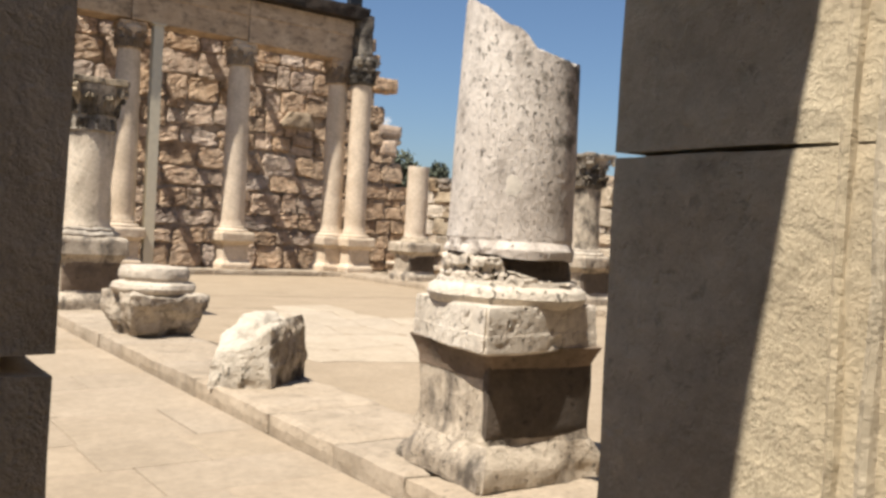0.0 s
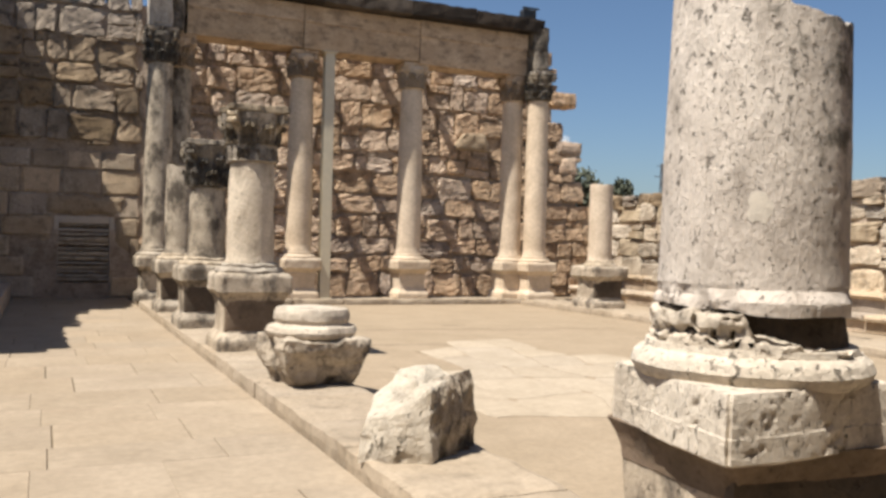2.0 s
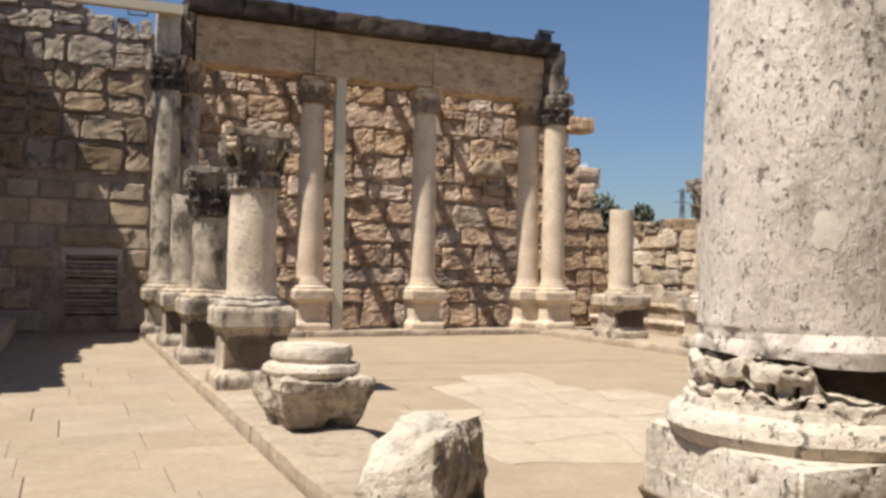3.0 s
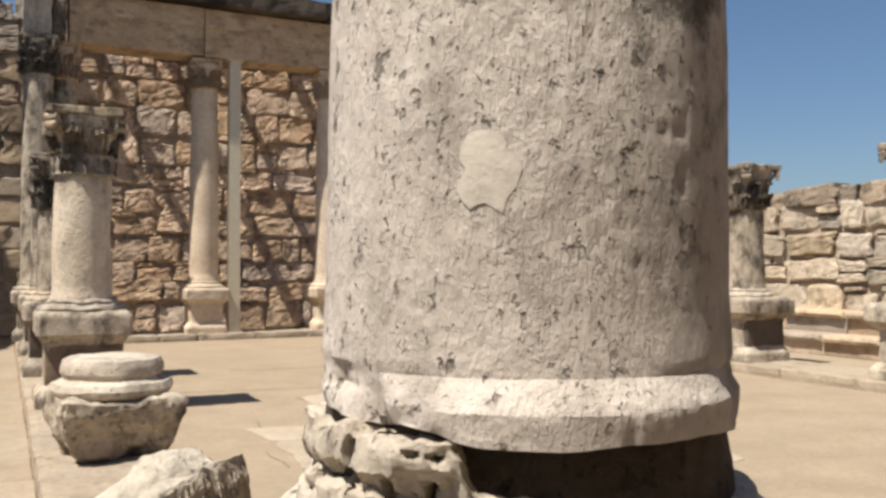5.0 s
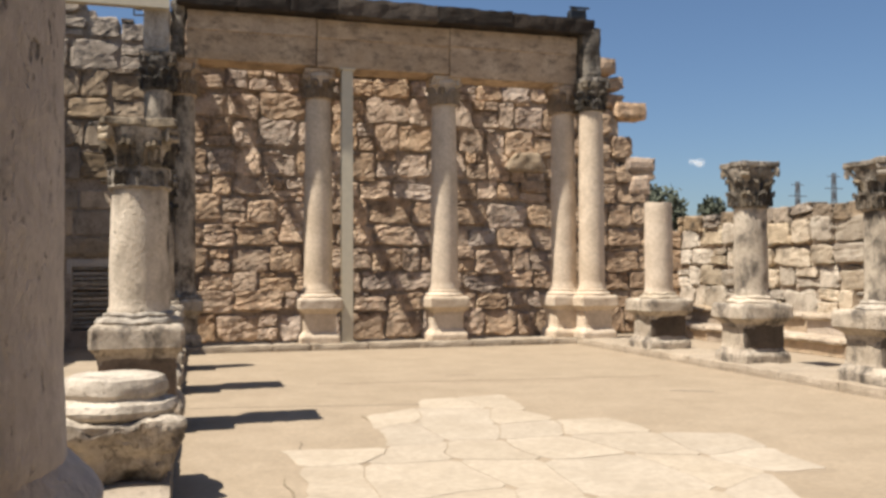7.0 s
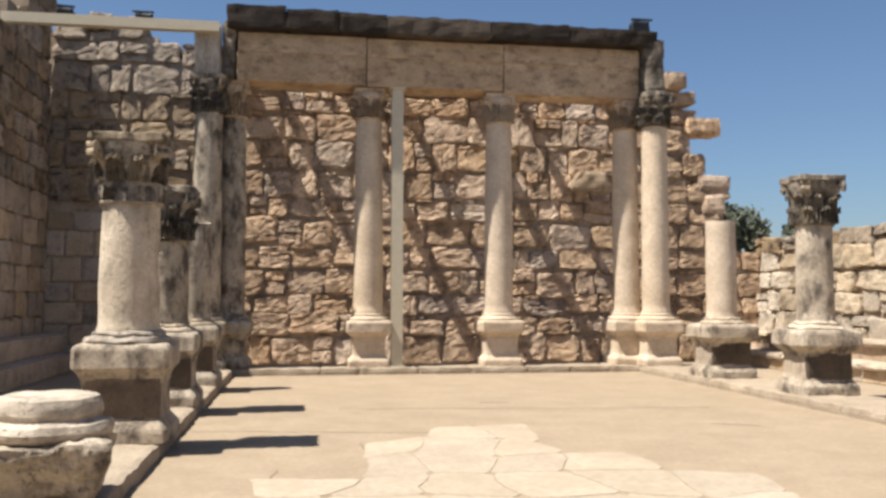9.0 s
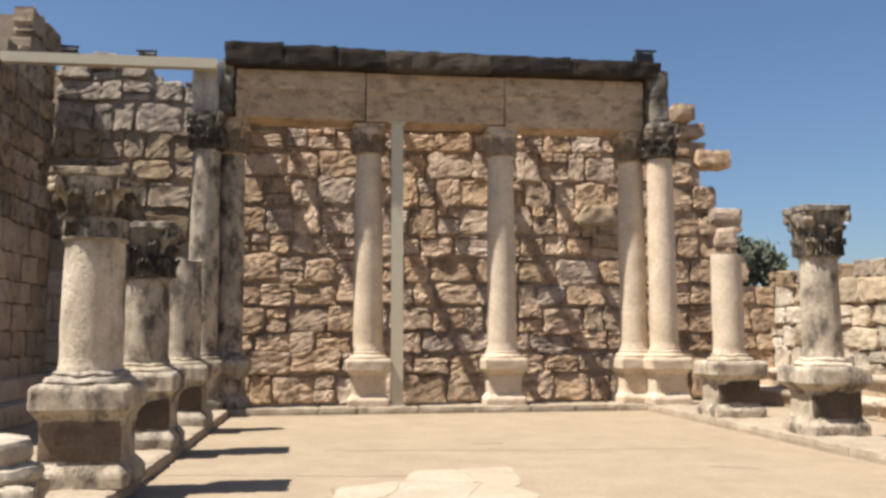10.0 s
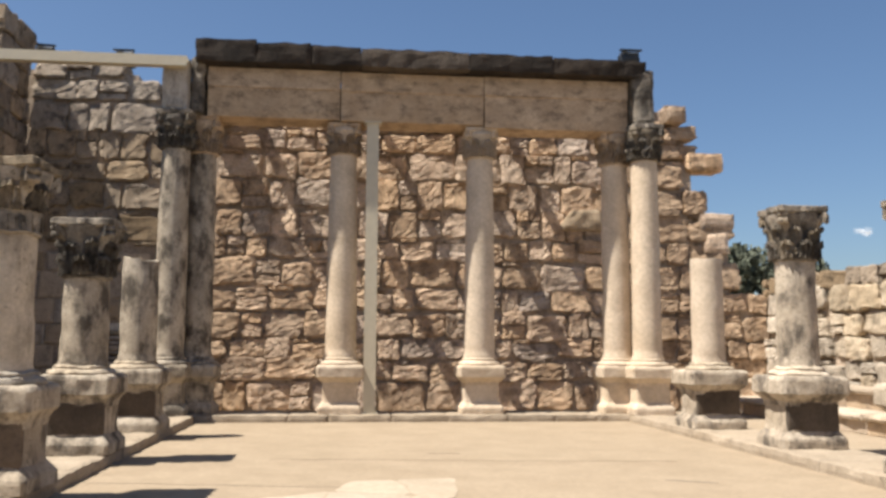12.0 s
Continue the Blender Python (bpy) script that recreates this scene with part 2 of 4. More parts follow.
def stack(bm, profile, square=False, n=48, step=0.06, amp=0.01, freq=4.0, seed=0, top=None, bottom=None, centre=(0, 0), bite=0.0, shape=None, pit=0.0):
    """A turned (or four-sided) body from a profile of (radius, height), worn by noise.
    top, bottom: heights at which an uneven break ends it, as functions of (x, y)."""
    rows = [profile[0]]
    for (r0, z0), (r1, z1) in zip(profile, profile[1:]):
        k = max(1, math.ceil(math.hypot(r1 - r0, z1 - z0) / step))
        rows += [(r0 + (r1 - r0) * i / k, z0 + (z1 - z0) * i / k) for i in range(1, k + 1)]
    off = Vector((seed * 5.3, seed * 1.7, seed * 0.9))
    rings = []
    for r, z in rows:
        ring = []
        for i in range(n):
            a = 2 * math.pi * (i + 0.5) / n
            c, s = math.cos(a), math.sin(a)
            if square:
                q4 = n // 4
                side, t = i // q4, (i % q4) / q4 * 2 - 1
                w = 0.965 + 0.03 * noise.noise(Vector((side * 3.0 + seed, z * 4, 1))) if t == -1 else 1.0
                c, s = ((w, t * w), (-t * w, w), (-w, -t * w), (t * w, -w))[side]
            if shape:
                c, s = c * shape(a, z), s * shape(a, z)
            p = Vector((centre[0] + r * c, centre[1] + r * s, z))
            if top:
                p.z = min(p.z, top(p.x, p.y))
            if bottom:
                p.z = max(p.z, bottom(p.x, p.y))
            q = p * freq + off
            d = noise.noise_vector(q) * amp + noise.noise_vector(q * 3.1) * amp * 0.45
            if bite:
                w = noise.noise(p * 2.2 + off)
                if w > 0.22:
                    d -= Vector((c, s, 0)) * (w - 0.22) * bite
            if pit:
                g = noise.noise(Vector((p.x * 48, p.y * 48, p.z * 30)) + off)
                m = noise.noise(p * 4.5 + off) + 0.25
                if g > 0.28 and m > 0:
                    d -= Vector((c, s, 0)) * min(g - 0.28, 0.25) * pit * min(1.0, m * 2)
            ring.append(bm.verts.new(p + d))
        rings.append(ring)
    for a, b in zip(rings, rings[1:]):
        for i in range(n):
            bm.faces.new((a[i], a[(i + 1) % n], b[(i + 1) % n], b[i]))
    for ring, flip in ((rings[0], True), (rings[-1], False)):
        mid = sum((v.co for v in ring), Vector()) / n
        inner = [bm.verts.new(v.co.lerp(mid, 0.5) + noise.noise_vector(v.co * 6 + off) * amp) for v in ring]
        c = bm.verts.new(mid)
        for i in range(n):
            j = (i + 1) % n
            bm.faces.new((ring[i], ring[j], inner[j], inner[i]))
            bm.faces.new((inner[i], inner[j], c))


def bite_in(i, cells):
    """Grid lines gathered near the edges, so that only a narrow rim is worn."""
    return i / cells if i in (0, cells) or cells < 5 else 0.085 + 0.83 * (i - 1) / (cells - 2)


def stone_meshes(count, material, cells=4, amp=0.10, name="stone", seed=0):
    """Unit blocks whose front (towards -y) is uneven with rounded edges, to be shared by many stones."""
    out = []
    for s in range(count):
        bm = bmesh.new()
        g = [[None] * (cells + 1) for _ in range(cells + 1)]
        for i in range(cells + 1):
            for j in range(cells + 1):
                u, v = bite_in(i, cells) - 0.5, bite_in(j, cells) - 0.5
                rim = i in (0, cells) or j in (0, cells)
                p = Vector((u, -0.5, v))
                w = noise.noise_vector(Vector((u * 2.1, v * 2.1, seed + s * 7.3)))
                w2 = noise.noise_vector(Vector((u * 6.3, v * 6.3, seed + s * 3.1)))
                w3 = noise.noise(Vector((u * 15, v * 15, seed + s * 5.7)))
                p += Vector((w.x * 0.10 + w2.x * 0.06, -abs(w.y) * amp * 0.7 - w2.y * amp * 0.35 - w3 * amp * 0.5, w.z * 0.13 + w2.z * 0.07) if amp > 0.03 else (w.x * 0.03, -w2.y * amp * 0.6, w.z * 0.03))
                if rim:
                    p.y += 0.03 + 0.08 * abs(w2.x)
                    p.x *= 0.98
                    p.z *= 0.98
                if i in (0, cells) and j in (0, cells):
                    cut = 0.78 + 0.34 * abs(w2.z)
                    p.x *= min(1.0, cut) if amp > 0.06 else 0.97
                    p.z *= min(1.0, cut) if amp > 0.06 else 0.97
                p.x, p.z = max(-0.53, min(0.53, p.x)), max(-0.53, min(0.53, p.z))
                g[i][j] = bm.verts.new(p)
        for i in range(cells):
            for j in range(cells):
                bm.faces.new((g[i][j], g[i + 1][j], g[i + 1][j + 1], g[i][j + 1]))
        loop = [g[i][0] for i in range(cells)] + [g[cells][j] for j in range(cells)] + [g[i][cells] for i in range(cells, 0, -1)] + [g[0][j] for j in range(cells, 0, -1)]
        back = [bm.verts.new((v.co.x, 0.5, v.co.z)) for v in loop]
        for i in range(len(loop)):
            j = (i + 1) % len(loop)
            bm.faces.new((loop[j], loop[i], back[i], back[j]))
        bm.faces.new(back)
        bmesh.ops.recalc_face_normals(bm, faces=bm.faces)
        me = bpy.data.meshes.new(name)
        bm.to_mesh(me)
        bm.free()
        me.materials.append(material)
        out.append(me)
    return out


def courses(length, height_at, rng, row=(0.36, 0.6), run=(0.35, 0.95), gap=0.03):
    """Stones of a coursed wall as (u0, u1, z0, z1), up to height_at(u)."""
    z, top = 0.0, max(height_at(length * k / 60) for k in range(61))
    while z < top:
        h = rng.uniform(*row)
        u = -rng.uniform(0, run[0])
        while u < length:
            w = rng.uniform(*run)
            a, b = max(0.0, u), min(length, u + w)
            if b - a > 0.12 and z + h * 0.6 < height_at((a + b) / 2):
                yield a + gap / 2, b - gap / 2, z + gap / 2, z + h - gap / 2
            u += w
        z += h


def rubble(length, height_at, rng, row=(0.46, 0.74), run=(0.32, 0.86), gap=0.018):
    """Roughly coursed blocks of uneven size: courses that sway, stones that step up or down, small ones filling in."""
    z, top = 0.0, max(height_at(length * k / 80) for k in range(81))
    while z < top:
        h = rng.uniform(*row)
        u = -rng.uniform(0, run[0])
        while u < length:
            w = rng.uniform(*run)
            a, b = max(0.0, u), min(length, u + w)
            sway = 0.09 * noise.noise(Vector((u * 0.35, z * 0.9, 3.0)))
            z0, z1 = max(0.0, z + sway + rng.uniform(-0.035, 0.035)), z + h + sway + rng.uniform(-0.045, 0.045)
            if b - a > 0.14 and z + h * 0.6 < height_at((a + b) / 2):
                roll = rng.random()
                if roll < 0.24 and w < 0.75:
                    m = z0 + (z1 - z0) * rng.uniform(0.35, 0.65)
                    yield a + gap / 2, b - gap / 2, z0 + gap / 2, m - gap / 2
                    k = a + (b - a) * rng.uniform(0.4, 0.6) if roll < 0.06 else b
                    yield a + gap / 2, k - gap / 2, m + gap / 2, z1 - gap / 2
                    if k < b:
                        yield k + gap / 2, b - gap / 2, m + gap / 2, z1 - gap / 2
                elif roll < 0.34:
                    yield a + gap, b - gap, z0 + gap / 2, z1 - 0.11
                    yield a + gap, a + (b - a) * 0.55, z1 - 0.09, z1 - gap / 2
                else:
                    yield a + gap / 2, b - gap / 2, z0 + gap / 2, z1 - gap / 2
            u += w
        z += h


def lay_stones(stones, frame_m, meshes, parent, rng, limit, keep, depth=0.4, proud=0.10, skip=None, tilt=1.0, lean=0.0):
    """Stones on a wall's face. frame_m maps (u along, out, z) to the world; those in the kept stretch are parts, the rest one mesh."""
    rest = bmesh.new()
    made = 0
    for u0, u1, z0, z1 in stones:
        u, z = (u0 + u1) / 2, (z0 + z1) / 2
        if skip and skip(u, z, u1 - u0, z1 - z0):
            continue
        out = rng.uniform(-proud, proud) * 0.5
        m = frame_m @ Matrix.Translation((u, depth / 2 - proud - out, z)) @ Matrix.Rotation(radians(rng.gauss(0, tilt)), 4, "Y") @ Matrix.Rotation(radians(rng.gauss(0, tilt * 1.6)), 4, "Z") @ Matrix.Rotation(radians(rng.gauss(-lean, tilt)), 4, "X") @ Matrix.Diagonal((u1 - u0, depth, z1 - z0, 1))
        if rng.random() < 0.5:
            m = m @ Matrix.Rotation(math.pi, 4, "Y")
        me = meshes[rng.randrange(len(meshes))]
        if made < limit and keep(u, z):
            ob = new("stone", me)
            ob.parent = parent
            ob.matrix_basis = m
            made += 1
        else:
            t0 = len(rest.verts)
            rest.from_mesh(me)
            rest.verts.ensure_lookup_table()
            for k in range(t0, len(rest.verts)):
                rest.verts[k].co = m @ rest.verts[k].co
    if len(rest.verts):
        tagged(part("stonework", rest, meshes[0].materials[0], parent), kind="stuff")
    else:
        rest.free()


# ---- plan ----
STY = 0.14                      # height of the stylobates
XL, XR = 3.5, 13.02             # lines of the side colonnades
YS = [3.98, 6.9, 9.82, 12.72, 15.66, 18.58]
YB = 22.0                       # line of the rear colonnade
X_WEST, X_EAST, Y_NORTH = -0.42, 16.85, 24.3

# Ground and floors
bm = bmesh.new()
bmesh.ops.create_grid(bm, x_segments=60, y_segments=60, size=2500)
for v in bm.verts:
    d = math.hypot(v.co.x, v.co.y)
    v.co.z = -0.12 if d < 120 else -0.12 - 2.0 * min(1, (d - 120) / 400)
structure(part("ground", bm, EARTH), "dry sandy earth round the ruin")
bm = bmesh.new()
add_box(bm, XL, XR, -2.0, Y_NORTH, -0.3, 0.0)
floor = structure(part("floor", bm, SANDFLOOR), "smooth sandy floor of the hall")
bm = bmesh.new()
add_box(bm, X_WEST - 1.2, XL, -2.5, Y_NORTH, -0.3, -0.012)
aisle_west = structure(part("floor_west_aisle", bm, JOINT), "worn flagstone floor of the aisle")
bm = bmesh.new()
add_box(bm, XR, X_EAST + 0.4, -2.0, Y_NORTH, -0.3, -0.004)
structure(part("floor_east_aisle", bm, SLAB), "worn flagstone floor of the far aisle")


def stylobate(name, x0, x1, y0, y1, along, label, seed):
    """A kerb of long blocks, each a piece of its own."""
    rng = random.Random(seed)
    base = thing(name, (0, 0, 0), label, "kerb")
    at, end = (y0, y1) if along == "y" else (x0, x1)
    while at < end - 0.05:
        w = min(rng.uniform(0.75, 1.5), end - at)
        if end - at - w < 0.5:
            w = end - at
        b = bmesh.new()
        j = rng.uniform(-0.006, 0.006)
        top = STY + rng.uniform(-0.003, 0.003)
        if along == "y":
            worn_box(b, x0 + j, x1 + j, at - 0.008, at + w + 0.008, -0.1, top, 0.07, 0.016, 2, 5.0, 0.022)
        else:
            worn_box(b, at - 0.008, at + w + 0.008, y0 + j, y1 + j, -0.1, top, 0.07, 0.016, 2, 5.0, 0.022)
        part("kerb_stone", b, KERB, base)
        at += w
    return structure(base)


stylobate("stylobate_west", 3.02, 3.96, 1.9, 21.4, "y", "pale worn stone kerb under the columns", 3)
stylobate("stylobate_east", 12.45, 13.6, 2.5, 21.4, "y", "pale worn stone kerb under the columns", 4)
stylobate("stylobate_north", 3.02, 13.6, 21.42, 22.6, "x", "pale stone ledge under the rear columns", 5)

# Walls: cores with thickness, faced with stones further down
def core(name, boxes, label, batter=0.0):
    b = bmesh.new()
    for q in boxes:
        add_box(b, *q)
    for v in b.verts:
        v.co.y += batter * (v.co.z - 3.0)
    return structure(part(name, b, CORE), label)


GX0, GX1, GZ0, GZ1 = 1.46, 2.62, 0.36, 1.95   # barred opening in the rear wall
BATTER = 0.055                  # the rear wall leans back a little
yn0, yn1 = Y_NORTH + 0.02, Y_NORTH + 0.75
wall_north = core("wall_north", [
    (X_WEST - 0.7, GX0, yn0, yn1, -0.2, 7.75), (GX1, 3.1, yn0, yn1, -0.2, 7.1), (GX0, 1.9, yn0, yn1, 7.2, 7.7), (3.1, 14.4, yn0, yn1, -0.2, 7.25),
    (GX0, GX1, yn0, yn1, -0.2, GZ0), (GX0, GX1, yn0, yn1, GZ1, 7.2), (14.4, 15.1, yn0, yn1, -0.2, 6.0),
    (15.1, 15.95, yn0, yn1, -0.2, 4.45), (15.95, X_EAST + 0.7, yn0, yn1, -0.2, 2.75)],
    "ruined wall of coursed brown limestone blocks", BATTER)
bm = bmesh.new()
add_box(bm, GX0 - 0.05, GX1 + 0.05, yn0 + 0.30, yn0 + 0.36, GZ0 - 0.05, GZ1 + 0.05)
part("opening_back", bm, ASHLAR, wall_north)


def west_top(y):
    return 8.6 if y > 22.6 else 7.7 if y > 21.4 else 7.1 if y > 20.3 else 4.8 if y > 19.0 else 4.3 if y > 16.8 else 4.1 if y > 13.7 else 1.6


wall_west = core("wall_west", [(X_WEST - 0.7, X_WEST - 0.03, a, b, -0.2, west_top((a + b) / 2) - 0.25) for a, b in
                               ((1.62, 13.7), (13.7, 16.8), (16.8, 19.0), (19.0, 20.3), (20.3, 21.4), (21.4, 22.6), (22.6, yn0))],
                 "tall side wall of tan limestone blocks, in shade")
wall_east = core("wall_east", [(X_EAST, X_EAST + 0.7, -2.0, yn0, -0.2, 2.75)], "low side wall of pale rubble limestone")

# Doorway piers in the front wall
def pier(name, x0, x1, y0, y1, joints, label, seed, rebate=False, steps=()):
    base = thing(name, (0, 0, 0), label, "pier")
    for k, (a, b) in enumerate(zip(joints, joints[1:])):
        q = bmesh.new()
        worn_box(q, x0, x1 - (steps[k] if k < len(steps) else 0.0), y0, y1, a + 0.001, b - 0.001, 0.07, 0.008, seed + k * 3.1, 3.5, 0.006)
        part("block", q, PIER, base)
    if rebate:
        for k, (d, w) in enumerate(((0.095, 0.035), (0.165, 0.03))):
            q = bmesh.new()
            worn_box(q, x0 - 0.02, x0 + 0.03, y0 + d, y0 + d + w, 0.0, joints[-1], 0.1, 0.01, seed + k, 4.0, 0.01)
            part("moulding", q, PIER, base)
    return structure(base)


PIER = stone("golden_door_jamb_limestone", (0.66, 0.55, 0.38), (0.52, 0.42, 0.28), stains=0.2, pits=0.3, pit_size=18, bump=0.8, vary=0.08)
pier("doorjamb_east", 1.897, 5.2, 0.87, 1.61, (-0.1, 1.635, 3.1, 4.3), "golden limestone door jamb with worn moulding", 11, True)
pier("doorjamb_west", -1.1, 0.584, 0.95, 1.61, (-0.1, 1.32, 2.1, 3.3, 4.4, 5.6), "golden limestone door jamb of large blocks", 17, steps=(0.003, 0.0))
pier("door_lintel", 0.3, 2.2, 0.955, 1.60, (3.2, 3.9), "long stone lintel over the doorway", 23)
# Added out of view to throw shade on the west jamb.
core("wall_porch", [(-2.0, -0.75, -2.5, 0.86, -0.2, 4.6)], "unseen plain wall added to shade the west door jamb")
# Invented walls behind the walk's start; their height sets the skylight on the jambs.
core("wall_court", [(-2.0, 5.9, -3.2, -2.52, -0.2, 3.4), (5.2, 5.9, -2.5, 0.86, -0.2, 3.4)], "unseen plain walls added behind the start to block skylight")
# Front wall carried on eastward, never in view, to darken south-facing sides.
core("wall_south", [(5.21, 17.5, 0.87, 1.61, -0.2, 4.3)], "unseen run of the hall's front wall, added to cut skylight")


# Columns
def column_pedestal(half=0.47, seed=0, cap=1.0):
    """Parts of a square pedestal standing on the stylobate, top about one metre above the floor."""
    out = []
    q = bmesh.new()
    stack(q, [(half * 0.98, STY), (half * 0.98, 0.26), (half * 0.95, 0.285), (half * 0.80, 0.37)], True, 96, 0.04, 0.009, 5, seed, bite=0.05)
    out.append(("plinth", q))
    q = bmesh.new()
    stack(q, [(half * 0.81, 0.36), (half * 0.785, 0.42), (half * 0.785, 0.74)], True, 56, 0.05, 0.006, 4, seed + 1, bite=0.05)
    out.append(("die", q))
    q = bmesh.new()
    k = half * 1.06 * cap
    stack(q, [(half * 0.80, 0.70), (half * 0.81, 0.76), (k * 0.90, 0.82), (k * 0.97, 0.855), (k, 0.87), (k, 1.05), (k * 0.96, 1.085), (k * 0.90, 1.10)], True, 96, 0.035, 0.010, 5, seed + 2, bite=0.05)
    out.append(("cornice", q))
    return out


def attic_base(seed, r=0.31, z0=1.095, amp=0.008, chip=0.0, h=0.16):
    q = bmesh.new()
    rings = ((1.42, 0.0), (1.46, 0.2), (1.40, 0.42), (1.22, 0.52), (1.18, 0.66), (1.21, 0.78), (1.17, 0.9), (1.04, 1.0))
    stack(q, [(r * k, z0 + h * t) for k, t in rings], False, 72, 0.025, amp, 7, seed, bite=chip)
    return q


def capital(z0, z1, r, half, seed, amp=0.02, fluted=False):
    """Corinthian capital: bell with two rows of leaves, corner scrolls and a hollow-sided slab on top."""
    h = z1 - z0
    rng = random.Random(seed)
    bell = bmesh.new()
    stack(bell, [(r * 1.08, z0), (r * 1.14, z0 + 0.03 * h), (r * 1.08, z0 + 0.07 * h), (r * 1.12, z0 + 0.5 * h), (r * 1.34, z0 + 0.75 * h), (half * 0.98, z0 + 0.87 * h)], False, 40, 0.05, amp, 6, seed)
    leaves = []
    rows = ((0.0, 0.24 if fluted else 0.36, 0.02 if fluted else 0.20, 0.05, 16 if fluted else 8), (22.5, 0.40, 0.28, 0.32, 8) if fluted else (22.5, 0.58, 0.30, 0.10, 8))
    for row, (a0, height, out, start, count) in enumerate(rows):
        for k in range(count):
            ang = radians(a0 + k * 360 / count + rng.uniform(-2, 2))
            q = bmesh.new()
            hh = height * rng.uniform(0.9, 1.06)
            nu, nv = 6, 8
            grid = []
            for v in range(nv + 1):
                t = v / nv
                wdt = r * (7.0 / count) * (1 - 0.28 * t ** 4) * (1 + 0.08 * math.sin(t * 19))
                rad = r * 1.10 + r * out * t ** 3 + (0.03 if row else 0.0 if fluted else 0.05)
                z = z0 + h * (start + hh * min(1, t * 1.12)) - h * 0.10 * max(0, t - 0.85) / 0.15
                line = []
                for u in range(nu + 1):
                    s = u / nu * 2 - 1
                    rr = rad - 0.02 * abs(s) + 0.022 * math.cos(s * 9) * (1 - t * 0.5)
                    da = s * wdt / 2 / max(rad, 0.1)
                    p = Vector((rr * math.cos(ang + da), rr * math.sin(ang + da), z - abs(s) * h * 0.05 * t))
                    p += noise.noise_vector(p * 9 + Vector((seed, k, row))) * amp * 0.7
                    line.append(q.verts.new(p))
                grid.append(line)
            for v in range(nv):
                for u in range(nu):
                    q.faces.new((grid[v][u], grid[v][u + 1], grid[v + 1][u + 1], grid[v + 1][u]))
            bmesh.ops.solidify(q, geom=q.faces[:], thickness=-0.04 if fluted else -0.06)
            leaves.append(q)
    scrolls = []
    for k in range(4):
        ang = radians(45 + 90 * k)
        q = bmesh.new()
        path = []
        for i in range(15):
            t = i / 14
            if t < 0.6:
                s = t / 0.6
                path.append((r * 1.1 + (half * 1.12 - r * 1.1) * s ** 1.6, z0 + h * (0.48 + 0.36 * s)))
            else:
                w = (t - 0.6) / 0.4 * 4.2
                rad = 0.055 * (1 - (t - 0.6) / 0.55)
                path.append((half * 1.12 + rad * math.sin(w), z0 + h * 0.84 - 0.055 + rad * math.cos(w)))
        prev = None
        for rr, z in path:
            ring = []
            for sx, sz in ((-1, -1), (1, -1), (1, 1), (-1, 1)):
                p = Vector((rr * math.cos(ang) - sx * 0.07 * math.sin(ang), rr * math.sin(ang) + sx * 0.07 * math.cos(ang), z + sz * 0.04))
                ring.append(q.verts.new(p + noise.noise_vector(p * 8) * amp * 0.5))
            if prev:
                for i in range(4):
                    q.faces.new((prev[i], prev[(i + 1) % 4], ring[(i + 1) % 4], ring[i]))
            prev = ring
        scrolls.append(q)
    ab = bmesh.new()
    pts = []
    for k in range(48):
        a = 2 * math.pi * (k + 0.5) / 48
        c, s = math.cos(a), math.sin(a)
        m = 1 / max(abs(c), abs(s))
        side = min(abs(c), abs(s)) * m
        d = half * min(m, 1.30) * (0.90 + 0.10 * side ** 2) * (1.0 if side > 0.16 else 1.08)
        pts.append((d * c, d * s))
    rings = []
    for f, z in ((0.90, z0 + 0.86 * h), (1.0, z0 + 0.90 * h), (1.0, z1 - 0.01), (0.95, z1)):
        ring = []
        for x, y in pts:
            p = Vector((x * f, y * f, z))
            ring.append(ab.verts.new(p + noise.noise_vector(p * 5 + Vector((seed, 3, 1))) * amp * 1.3))
        rings.append(ring)
    for a, b in zip(rings, rings[1:]):
        for i in range(48):
            ab.faces.new((a[i], a[(i + 1) % 48], b[(i + 1) % 48], b[i]))
    ab.faces.new(rings[-1])
    ab.faces.new(rings[0][::-1])
    return bell, leaves, scrolls, ab


def put_capital(parent, args, material, label, centre=None):
    bell, leaves, scrolls, ab = capital(*args)
    cap = part("capital", bell, material, parent, label, True)
    for q in leaves:
        part("acanthus_leaf", q, material, cap, "", True)
    for q in scrolls:
        part("scroll", q, material, cap)
    part("abacus", ab, material, cap)
    if centre:
        cap.location = (*centre, 0)
    return cap


